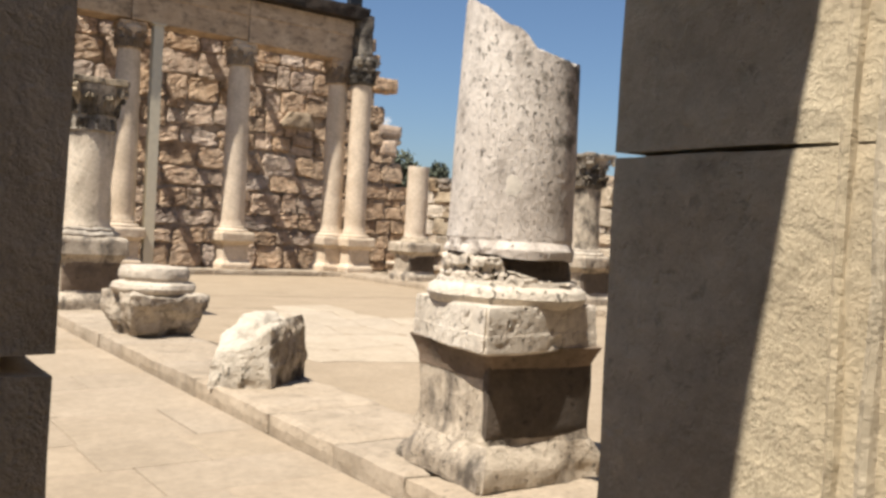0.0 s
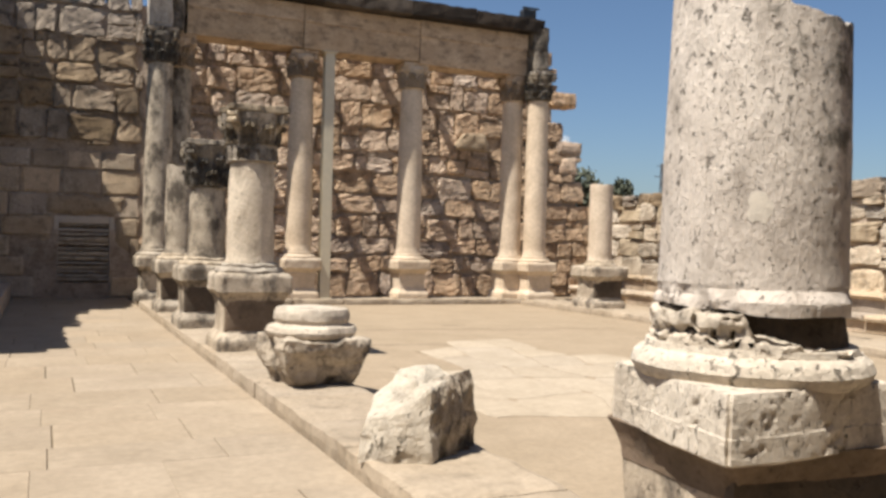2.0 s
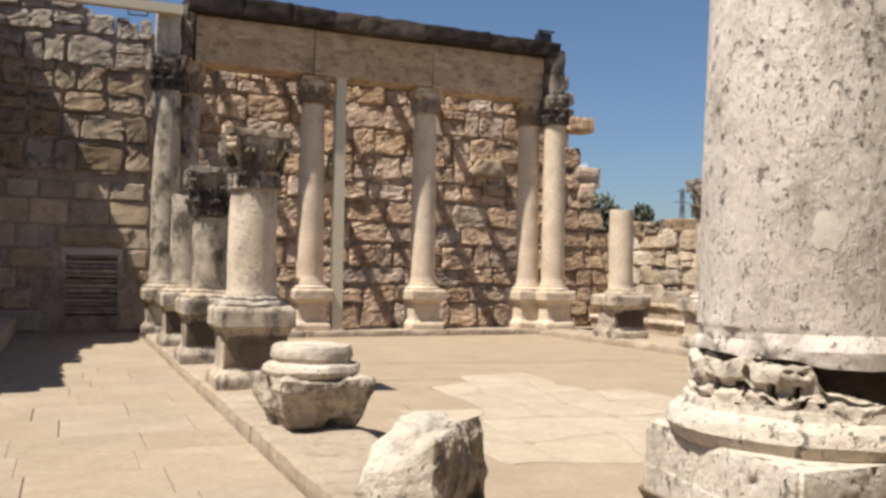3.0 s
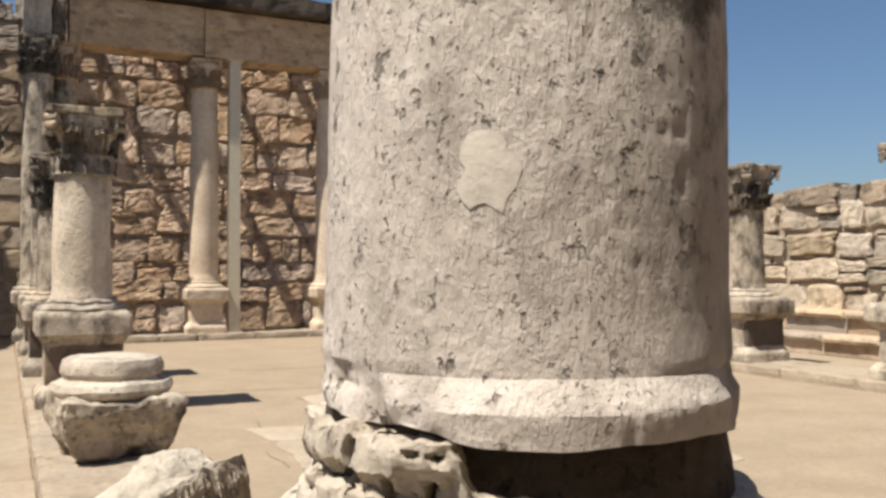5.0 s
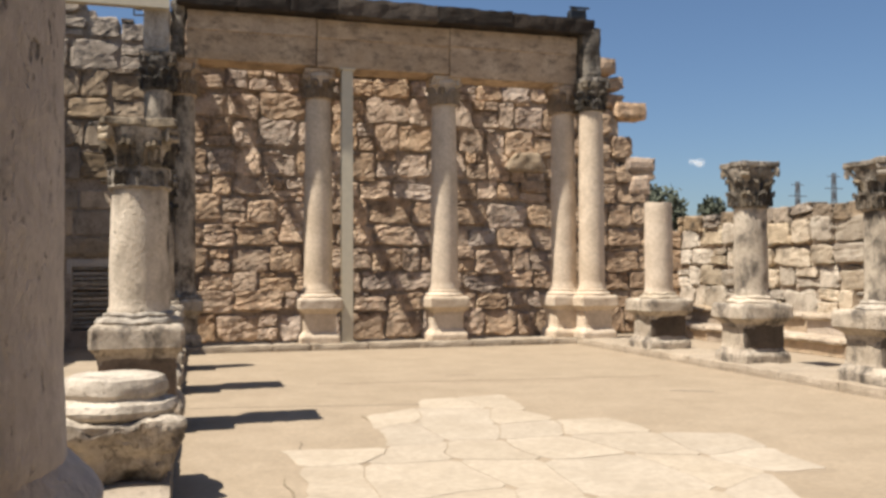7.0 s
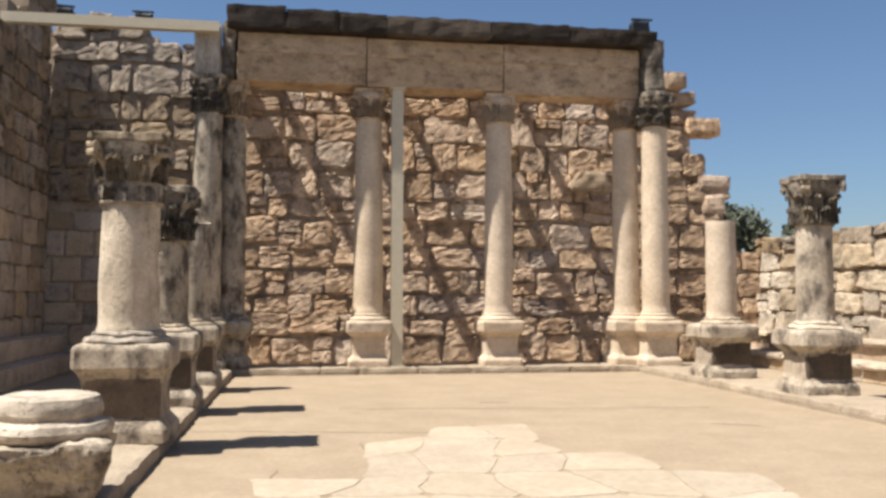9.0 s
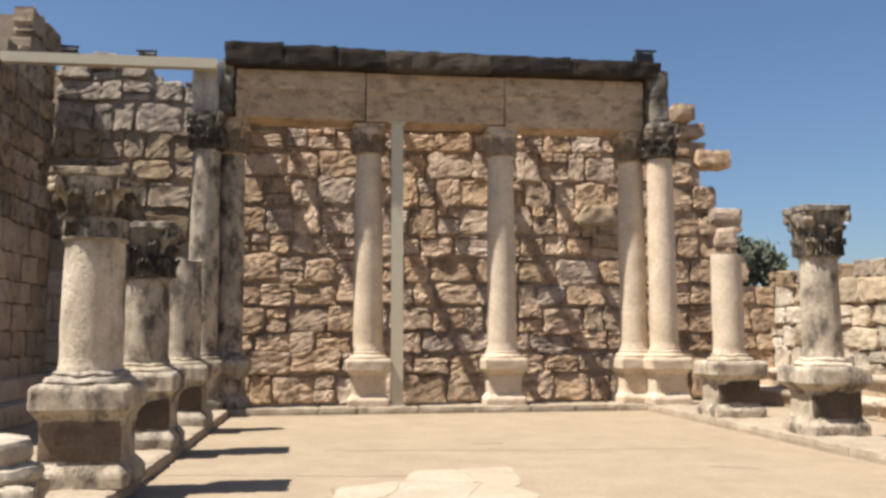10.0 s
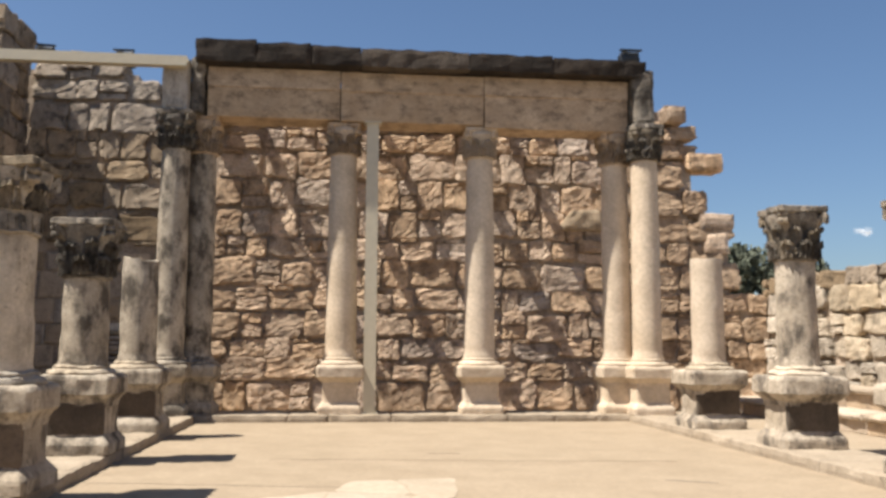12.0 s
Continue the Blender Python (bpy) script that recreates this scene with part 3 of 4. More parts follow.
def standing_column(at, top, r0, r1, label, seed, cap=None, cap_mat=CAPSTONE, ped_mat=PALE, shaft_mat=PALE, half=0.47, broken=0.0, group="side colonnade columns", rz=0.0, bite=0.05, die_mat=None, fluted=False, spread=1.0):
    """Pedestal, base, shaft and, where it survives, the capital."""
    ob = thing("column", (*at, 0), label, "column", group, rz)
    for name, q in column_pedestal(half, seed, spread):
        part(name, q, ped_mat, ob, "", True)
    # South face gets a darker slab, its shade painted along with the stain.
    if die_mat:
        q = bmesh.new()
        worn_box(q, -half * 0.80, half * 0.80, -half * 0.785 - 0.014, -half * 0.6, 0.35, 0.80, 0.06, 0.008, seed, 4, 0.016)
        part("stained_panel", q, die_mat, ob, "dark face of the pedestal, shade painted in with the stain", True)
    part("base", attic_base(seed + 5, r0, 1.095, 0.022, 0.2, 0.13), PALE, ob, "", True)
    q = bmesh.new()
    end = top if cap is None else cap[0] + 0.01
    brk = (lambda x, y: end - broken * (0.5 + 0.5 * noise.noise(Vector((x * 4, y * 4, seed))) + 0.4 * x)) if broken else None
    z0 = 1.215
    stack(q, [(r0 * 1.04, z0), (r0 * 1.04, z0 + 0.03), (r0, z0 + 0.06), (r0 * 0.99, z0 + (end - z0) * 0.5), (r1, end)], False, 48, 0.09, 0.007, 4, seed + 9, top=brk, bite=bite)
    part("shaft", q, shaft_mat, ob, "", True)
    if cap:
        put_capital(ob, (cap[0], cap[1], r1, cap[2], seed, 0.022, fluted), cap_mat, "dark lichen-stained leafy capital")
    return ob


standing_column((XL + 0.06, YS[3]), 3.2, 0.30, 0.285, "limestone column stub on a square pedestal with leafy capital", 21, (2.49, 3.2, 0.40), ped_mat=PEDSTONE, fluted=True, die_mat=BROWN_SHADE, spread=0.92)
standing_column((XL, YS[4]), 3.05, 0.29, 0.27, "grey limestone column stub with dark leafy capital", 33, (2.30, 3.05, 0.40), cap_mat=WEATHERED, shaft_mat=GREYED, ped_mat=GREYED, die_mat=CRUST_SHADE, spread=0.92)
standing_column((XL, YS[5]), 2.95, 0.29, 0.275, "broken limestone column without a capital on its pedestal", 45, broken=0.22, shaft_mat=GREYED, ped_mat=GREYED, die_mat=CRUST_SHADE, spread=0.92)
standing_column((XR - 0.06, YS[5]), 3.02, 0.275, 0.265, "smooth pale broken column on a square pedestal", 57, broken=0.06, shaft_mat=CREAM, ped_mat=PEDSTONE, die_mat=CRUST_SHADE)
standing_column((XR, YS[4]), 3.42, 0.275, 0.265, "stained limestone column with dark leafy capital", 69, (2.66, 3.42, 0.38), half=0.45, shaft_mat=PEDSTONE, ped_mat=PEDSTONE, die_mat=CRUST_SHADE)
standing_column((XR + 0.03, YS[3]), 3.1, 0.27, 0.262, "grey limestone column with dark leafy capital", 81, (2.42, 3.1, 0.40), shaft_mat=GREYED, ped_mat=PEDSTONE, die_mat=CRUST_SHADE)
standing_column((XR + 0.05, YS[2]), 3.1, 0.27, 0.262, "rough limestone column with dark leafy capital", 93, (2.42, 3.1, 0.40), shaft_mat=GREYED, ped_mat=PEDSTONE, die_mat=CRUST_SHADE)

# The great broken column close to the walk
CX, CY = 3.622, 3.98
TURN = radians(-3.5)             # the pedestal stands a little askew
great = thing("broken_column", (CX, CY, 0), "thick pitted broken column slipped askew on its pedestal", "column")
q = bmesh.new()
stack(q, [(0.425, STY), (0.425, 0.235), (0.412, 0.27), (0.37, 0.35)], True, 128, 0.025, 0.014, 4.5, 3, bite=0.22)
part("plinth", q, PEDSTONE, great, "", True).rotation_euler.z = TURN
q = bmesh.new()
stack(q, [(0.365, 0.34), (0.348, 0.42), (0.346, 0.77)], True, 112, 0.025, 0.009, 4, 5, bite=0.05)
part("die", q, PEDSTONE, great, "", True).rotation_euler.z = TURN
# The band of shade below the cornice is coloured into this stained moulding.
q = bmesh.new()
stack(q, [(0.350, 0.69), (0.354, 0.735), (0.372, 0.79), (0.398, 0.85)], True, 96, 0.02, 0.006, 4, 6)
part("neck", q, BROWN_SHADE, great, "hollow moulding, brown from stain and painted cornice shade", True).rotation_euler.z = TURN
# Dark sheet on the south face only: crust plus that side's shade, as colour.
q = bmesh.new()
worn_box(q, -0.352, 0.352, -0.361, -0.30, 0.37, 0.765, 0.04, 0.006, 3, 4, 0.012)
part("stained_panel", q, CRUST_SHADE, great, "dark face of the pedestal, shade painted in with the stain", True).rotation_euler.z = TURN
q = bmesh.new()
stack(q, [(0.385, 0.83), (0.412, 0.845), (0.411, 0.93), (0.408, 0.934), (0.406, 1.05), (0.40, 1.075)], True, 256, 0.012, 0.005, 4, 8, bite=0.02, pit=0.05,
      shape=lambda a, z: 1 + 0.10 * max(0.0, 1 - ((a - 4.712) / 0.8) ** 2) - 0.09 * max(0.0, 1 - ((a - 3.142) / 0.7) ** 2) - 0.10 * max(0.0, 1 - (min(a, 6.283 - a) / 0.75) ** 2))
part("cornice", q, CORRODED, great, "", True).rotation_euler.z = TURN
q = bmesh.new()
stack(q, [(0.40, 1.055), (0.43, 1.075), (0.447, 1.11), (0.435, 1.145), (0.41, 1.165), (0.395, 1.17), (0.39, 1.195), (0.30, 1.205)], False, 128, 0.014, 0.003, 6, 9, bite=0.0, pit=0.03)
part("torus", q, CORRODED, great, "", True)


def ragged_rim(x, y):
    """The upper rings survive towards the north-west and are broken down on the other side."""
    side = x * 0.77 - y * 0.64 + 0.05 * noise.noise(Vector((x * 8, y * 8, 1)))
    return 1.315 - 0.07 * max(0.0, min(1.0, (side + 0.05) / 0.06)) - 0.20 * max(0.0, side - 0.02)


q = bmesh.new()
stack(q, [(0.385, 1.18), (0.392, 1.22), (0.37, 1.24), (0.388, 1.27), (0.38, 1.31), (0.365, 1.335), (0.35, 1.375)], False, 240, 0.008, 0.022, 13, 10, bite=0.10, pit=0.34,
      top=ragged_rim)
part("upper_base", q, CORRODED, great, "chipped remains of the upper base rings", True)
# Recessed core; its black colour stands for the deep shade in the gap.
q = bmesh.new()
stack(q, [(0.352, 1.15), (0.350, 1.22), (0.338, 1.335)], False, 120, 0.02, 0.008, 9, 21, pit=0.05)
part("base_core", q, CRUST_SHADE, great, "core of the base under the slipped shaft, gap's shade painted black", True)
q = bmesh.new()


def great_top(x, y):
    side = x * 0.78 - y * 0.62
    return 2.71 - 0.80 * max(0.0, min(side + 0.28, 0.42)) + 0.04 * noise.noise(Vector((x * 9, y * 9, 0))) + 0.025 * noise.noise(Vector((x * 14, y * 14, 4)))


def great_foot(x, y):
    return 1.318 + 0.10 * max(0.0, -x * 0.9 + y * 0.35 - 0.12) - 0.05 * max(0.0, x) + 0.015 * noise.noise(Vector((x * 7, y * 7, 2)))


def foot_ring(a, z):
    """The projecting foot is broken off towards the north-west."""
    f = max(0.0, min(1.0, (1.412 - z) / 0.035)) * max(0.0, min(1.0, (226 - math.degrees(a) + 8 * noise.noise(Vector((a * 9, z * 20, 5)))) / 26)) * max(0.0, min(1.0, (math.degrees(a) - 70) / 15))
    g = max(0.0, min(1.0, (1.412 - z) / 0.035)) * max(0.0, min(1.0, (math.degrees(a) - 262) / 40)) * min(1.0, (360 - math.degrees(a)) / 25)
    return 1.0 - f * (0.10 + 0.07 * noise.noise(Vector((a * 5, z * 14, 0)))) - g * (0.075 + 0.02 * noise.noise(Vector((a * 6, z * 12, 3))))


stack(q, [(0.30, 1.26), (0.36, 1.268), (0.384, 1.29), (0.390, 1.362), (0.384, 1.372), (0.352, 1.405), (0.346, 1.50), (0.342, 1.9), (0.320, 2.74)], False, 260, 0.0125, 0.0014, 12, 12, top=great_top, bottom=great_foot, bite=0.0, shape=foot_ring, pit=0.012)
for v in q.verts:
    v.co += Vector((0.77, -0.64, 0.0)) * 0.008 * (v.co.z - 1.4)   # the shaft leans a little
part("shaft", q, PITTED, great, "pitted grey-cream shaft with a slanting broken top", True)

q = bmesh.new()
rng = random.Random(2)
cen = q.verts.new((0.3505 * math.cos(radians(230)), 0.3505 * math.sin(radians(230)), 1.69))
rim = []
for k in range(18):
    a = 2 * math.pi * k / 18
    rr = (0.74 + 0.45 * noise.noise(Vector((math.cos(a) * 1.9, math.sin(a) * 1.9, 9))))
    th = radians(230) + 0.15 * rr * math.cos(a) + 0.05 * math.sin(a)
    rim.append(q.verts.new((0.3465 * math.cos(th), 0.3465 * math.sin(th), 1.69 + 0.075 * rr * math.sin(a) - 0.02 * math.cos(a))))
for k in range(18):
    q.faces.new((cen, rim[k], rim[(k + 1) % 18]))
part("mortar_patch", q, MORTAR, great, "smooth pale mortar patch", True)

# Rear colonnade
def rear_column(x, seed, cap_mat, label):
    ob = thing("column", (x, YB, 0), label, "column", "rear colonnade columns")
    for name, q in column_pedestal(0.44, seed, 1.0):
        part(name, q, CREAM, ob, "", True)
    part("base", attic_base(seed, 0.30, 1.095, 0.005), CREAM, ob, "", True)
    q = bmesh.new()
    stack(q, [(0.33, 1.25), (0.33, 1.29), (0.31, 1.33), (0.308, 2.9), (0.30, 3.6), (0.292, 3.61), (0.30, 3.62), (0.27, 5.36)], False, 48, 0.12, 0.005, 3, seed + 3)
    part("shaft", q, CREAM, ob, "", True)
    put_capital(ob, (5.35, 6.0, 0.27, 0.345, seed, 0.012), cap_mat, "worn leafy capital")
    return ob


rear_column(6.69, 101, LINTEL, "tall smooth cream column with carved leafy capital")
rear_column(9.52, 113, CREAM, "tall smooth cream column with plain worn capital")


def corner_pillar(xr, yr, xs, ys, seed, shaft_mat, label):
    """Corner pillar of two joined shafts on a joined pedestal."""
    ob = thing("corner_column", (0, 0, 0), label, "column", "corner columns")
    for k, (x, y) in enumerate(((xr, yr), (xs, ys))):
        for name, q in column_pedestal(0.43, seed + k * 7, 0.98):
            p = part(name, q, shaft_mat, ob, "", True)
            p.location = (x, y, 0)
        p = part("base", attic_base(seed + k, 0.29, 1.095, 0.006), shaft_mat, ob, "", True)
        p.location = (x, y, 0)
        q = bmesh.new()
        stack(q, [(0.315, 1.25), (0.315, 1.29), (0.295, 1.33), (0.29, 3.45), (0.283, 3.46), (0.29, 3.47), (0.27, 5.30)], False, 48, 0.12, 0.007, 3, seed + 3 + k, bite=0.03)
        p = part("shaft", q, shaft_mat, ob, "", True)
        p.location = (x, y, 0)
        put_capital(ob, (5.29, 6.05, 0.27, 0.36, seed + k, 0.02), WEATHERED if k == 0 else LINTEL, "weathered leafy capital", (x, y))
    return ob


corner_pillar(3.40, 21.55, 3.85, YB, 131, GREYED, "stained double corner column of grey limestone")
corner_pillar(12.90, 21.50, 12.42, YB, 149, CREAM, "double corner column of cream limestone")

# Architrave and cornice of the rear colonnade
arch = thing("architrave", (0, 0, 0), "tan limestone architrave under a black-stained cornice", "architrave")
for k, (a, b, z0, z1) in enumerate(((3.95, 6.60, 6.03, 7.06), (6.61, 9.55, 6.01, 7.05), (9.56, 12.62, 5.96, 7.06))):
    q = bmesh.new()
    worn_box(q, a, b, 21.62, 22.38, z0, z1, 0.15, 0.012, 200 + k, 3, 0.015)
    part("beam", q, LINTEL, arch)
    q = bmesh.new()
    worn_box(q, a, b, 21.585, 21.62, z1 - 0.42, z1 - 0.02, 0.12, 0.008, 210 + k, 4, 0.01)
    part("fascia", q, LINTEL, arch)
xx = 3.74
rng = random.Random(8)
while xx < 12.85:
    w = min(rng.uniform(0.9, 2.2), 12.92 - xx)
    q = bmesh.new()
    worn_box(q, xx, xx + w - 0.003, 21.28, 22.5, 7.065, 7.50 - 0.012 * (xx - 3.7) + rng.uniform(-0.02, 0.02), 0.09, 0.028, xx * 0.2, 4, 0.012)
    part("cornice_block", q, CRUST_SHADE if 7.2 < xx + w / 2 < 8.6 else CORNICE, arch)
    xx += w
for x, w, y0 in ((3.75, 0.30, 23.85), (4.62, 0.10, 23.3), (6.25, 0.11, 22.4), (7.5, 0.07, 22.4), (9.25, 0.12, 22.4), (10.5, 0.09, 22.4)):
    q = bmesh.new()
    worn_box(q, x - w, x + w, y0, Y_NORTH + 0.45, 6.58, 6.86, 0.2, 0.015, x, 3, 0.02)
    part("tie_beam", q, LINTEL, arch)

impost = thing("impost_block", (0, 0, 0), "pale stone block on the corner capital", "stone block")
q = bmesh.new()
worn_box(q, 3.12, 3.62, 21.3, 21.8, 6.06, 7.12, 0.1, 0.02, 5, 4, 0.03)
part("block", q, PALE, impost)
q = bmesh.new()
worn_box(q, 3.64, 3.9, 21.5, 22.2, 6.06, 7.25, 0.08, 0.05, 6, 5, 0.05)
part("broken_end", q, WEATHERED, impost)
impost2 = thing("impost_block", (0, 0, 0), "stained stone block on the corner capital", "stone block")
q = bmesh.new()
worn_box(q, 12.66, 13.1, 21.3, 22.0, 6.06, 7.25, 0.1, 0.03, 7, 4, 0.04)
part("block", q, WEATHERED, impost2)


def ibeam(name, length, w, h, at, rot, label, category, cap=False):
    """A rolled steel section along its own z."""
    ob = thing(name, at, label, category)
    ob.matrix_basis = pose(*at, *rot)
    q = bmesh.new()
    t = 0.018
    add_box(q, -w / 2, w / 2, -h / 2, -h / 2 + t, 0, length)
    add_box(q, -w / 2, w / 2, h / 2 - t, h / 2, 0, length)
    add_box(q, -t / 2, t / 2, -h / 2 + t, h / 2 - t, 0, length)
    part("section", q, STEEL, ob)
    if cap:
        for z in (-0.012, length):
            q = bmesh.new()
            add_box(q, -w * 0.72, w * 0.72, -h * 0.7, h * 0.7, z, z + 0.03)
            part("end_plate", q, STEEL, ob)
    return ob


ibeam("steel_post", 5.84, 0.24, 0.22, (7.27, 21.75, STY + 0.012), (0, 0, 0), "khaki painted steel post propping the architrave", "post", True)
ibeam("steel_beam", 4.1, 0.2, 0.2, (X_WEST - 0.06, 21.2, 6.98), (0, 90, 0), "khaki painted steel beam spanning the aisle", "beam")

# Fallen pieces on the west kerb
loose = thing("column_base", (3.56, 9.82, STY), "fallen column base with round mouldings over a rough block", "stone fragment", rz=8)
q = bmesh.new()
stack(q, [(0.27, -0.01), (0.33, 0.05), (0.40, 0.22), (0.44, 0.36), (0.43, 0.44), (0.38, 0.46)], True, 112, 0.022, 0.05, 4.2, 14, bite=0.3, pit=0.12)
part("rough_block", q, PEDSTONE, loose, "rough broken underside", True)
q = bmesh.new()
stack(q, [(0.40, 0.44), (0.435, 0.47), (0.45, 0.51), (0.43, 0.555), (0.375, 0.57), (0.355, 0.585), (0.36, 0.60), (0.375, 0.625), (0.37, 0.68), (0.35, 0.725), (0.31, 0.735)], False, 72, 0.02, 0.012, 5, 15, bite=0.06)
part("mouldings", q, PALE, loose, "", True)

WHITEROCK = stone("white_broken_limestone", (0.70, 0.625, 0.51), (0.56, 0.485, 0.38), stain=(0.2, 0.165, 0.13), stains=0.6, pits=0.85, pit_size=16, bump=0.9, vary=0.0, relief=0.04, grain=22.0, tall=2.0, cover=0.04)
rock = thing("stone_fragment", (3.42, 6.78, STY - 0.02), "broken white limestone fragment with ridged side", "stone fragment", rz=-20)


def broken_prism(plan, tops, foot, cells=46, rows=26, amp=0.03, ridge=0.0, seed=0):
    """A lump over a many-cornered plan; tops gives the height of its upper edge at each corner."""
    b = bmesh.new()
    count = len(plan)
    mid = Vector((sum(p[0] for p in plan) / count, sum(p[1] for p in plan) / count, 0))
    rings = []
    for j in range(rows + 1):
        ring = []
        v = j / rows
        for i in range(cells * count // 4):
            u = i / (cells * count // 4) * count
            k, f = int(u), u - int(u)
            x = plan[k][0] + (plan[(k + 1) % count][0] - plan[k][0]) * f
            y = plan[k][1] + (plan[(k + 1) % count][1] - plan[k][1]) * f
            top = tops[k] + (tops[(k + 1) % count] - tops[k]) * f
            if v < 0.72:
                z, pull = foot + (top - foot) * v / 0.72, 0.10 * (v / 0.72) ** 2
            else:
                w = (v - 0.72) / 0.28
                z, pull = top + (sum(tops) / count - top) * w * 0.8 + 0.02 * math.sin(w * 3.1), 0.10 + 0.89 * w
            p = Vector((x + (mid.x - x) * pull, y + (mid.y - y) * pull, z))
            d = noise.noise_vector(p * 4 + Vector((seed, 0, 0))) * amp + noise.noise_vector(p * 11) * amp * 0.5 + noise.noise_vector(p * 26) * amp * 0.25
            if ridge:
                d += Vector((0.5, -0.3, 0.25)) * ridge * max(0.0, min(1.0, (x - 0.04) * 9)) * min(1.0, max(0.0, (0.74 - v) * 8)) * (abs(math.sin(u * 21 + p.z * 3)) - 0.3)
            p += d
            p.z = max(p.z, 0.0)
            ring.append(b.verts.new(p))
        rings.append(ring)
    m = len(rings[0])
    for lo, hi in zip(rings, rings[1:]):
        for i in range(m):
            b.faces.new((lo[i], lo[(i + 1) % m], hi[(i + 1) % m], hi[i]))
    b.faces.new(rings[-1])
    b.faces.new(rings[0][::-1])
    return b


part("lump", broken_prism([(-0.37, -0.20), (-0.15, -0.31), (0.08, -0.33), (0.24, -0.06), (0.38, 0.20), (0.16, 0.30), (-0.12, 0.28), (-0.30, 0.12)],
                          [0.27, 0.37, 0.49, 0.52, 0.48, 0.56, 0.55, 0.37], 0.0, seed=3), WHITEROCK, rock)
# East side, turned from the sun: weathering and its shade coloured in as darker stone.
part("ridged_side", broken_prism([(0.07, -0.31), (0.20, -0.13), (0.31, 0.06), (0.40, 0.20), (0.30, 0.26), (0.10, 0.02)],
                                 [0.40, 0.52, 0.47, 0.55, 0.50, 0.52], 0.0, 60, 26, 0.035, 0.09, 8), CAPSTONE, rock, "weathered ridged side, its shade put into a darker stone")

# East bench of two moulded tiers
bench = thing("stone_bench", (0, 0, 0), "two-tiered moulded stone bench along the low wall", "bench")
yy = -1.5
rng = random.Random(12)
while yy < 24.2:
    w = min(rng.uniform(1.1, 2.0), 24.25 - yy)
    for x0, z0, z1 in ((15.62, 0.0, 0.36), (16.22, 0.36, 0.76)):
        q = bmesh.new()
        worn_box(q, x0 + 0.10, X_EAST + 0.02, yy + 0.005, yy + w - 0.005, z0, z1 - 0.13, 0.2, 0.012, yy + z0, 3, 0.01)
        part("riser", q, ASHLAR, bench)
        q = bmesh.new()
        worn_box(q, x0 + rng.uniform(-0.02, 0.02), X_EAST + 0.02, yy + 0.005, yy + w - 0.005, z1 - 0.13, z1, 0.065, 0.014, yy + z1, 3, 0.035)
        part("seat", q, DRESSED, bench)
    yy += w
bench2 = thing("stone_bench", (0, 0, 0), "stone bench along the tall wall, in shade", "bench")
for x1, z0, z1 in ((0.5, 0.0, 0.38), (0.1, 0.38, 0.78)):
    q = bmesh.new()
    worn_box(q, X_WEST - 0.02, x1, 17.5, 24.25, z0, z1, 0.3, 0.012, z1, 3, 0.02)
    part("seat", q, ASHLAR, bench2)

# Barred opening in the rear wall
grille = thing("blocked_opening", (0, 0, 0), "low wall opening blocked with worn pale slats", "wall opening")
rng = random.Random(31)
z = GZ0 + 0.05
while z < GZ1 - 0.2:
    h = rng.uniform(0.05, 0.12)
    q = bmesh.new()
    worn_box(q, GX0, GX1, Y_NORTH - 0.03, Y_NORTH + 0.05, z, z + h, 0.1, 0.014, z * 7, 4, 0.012)
    part("slat", q, PALE, grille)
    z += h + rng.uniform(0.02, 0.05)
q = bmesh.new()
worn_box(q, GX0, GX1, Y_NORTH - 0.05, Y_NORTH + 0.2, GZ1 - 0.17, GZ1 + 0.02, 0.1, 0.02, 4, 4, 0.02)
part("head", q, MORTAR, grille)
q = bmesh.new()
worn_box(q, GX0 - 0.1, GX1 + 0.1, Y_NORTH - 0.06, Y_NORTH + 0.3, GZ0 - 0.14, GZ0, 0.12, 0.01, 3, 3, 0.015)
part("sill", q, MORTAR, grille)
for x in (GX0 - 0.09, GX1 - 0.01):
    q = bmesh.new()
    add_box(q, x, x + 0.10, Y_NORTH - 0.055, Y_NORTH + 0.12, GZ0, GZ1)
    part("jamb", q, MORTAR, grille)


def floodlight(at, rz):
    ob = thing("floodlight", at, "small black floodlight on the wall top", "floodlight", "wall floodlights", rz)
    q = bmesh.new()
    worn_box(q, -0.21, 0.21, -0.11, 0.11, 0.10, 0.36, 0.1, 0.0, 0, 3, 0.03)
    part("housing", q, DARKSTEEL, ob)
    q = bmesh.new()
    add_box(q, -0.24, -0.21, -0.02, 0.02, 0.0, 0.26)
    add_box(q, 0.21, 0.24, -0.02, 0.02, 0.0, 0.26)
    add_box(q, -0.24, 0.24, -0.04, 0.04, -0.02, 0.0)
    part("bracket", q, DARKSTEEL, ob)
    q = bmesh.new()
    add_box(q, -0.24, 0.24, -0.19, -0.11, 0.34, 0.37)
    part("visor", q, DARKSTEEL, ob)
    return ob


for at, rz in (((-0.25, 24.7, 7.98), 10), ((1.55, 24.7, 7.93), 0), ((2.95, 24.7, 7.72), -10), ((12.75, 21.9, 7.44), 0)):
    floodlight(at, rz)

# Flagstones: west aisle and the old paving in the hall
rng = random.Random(21)
y = 1.3
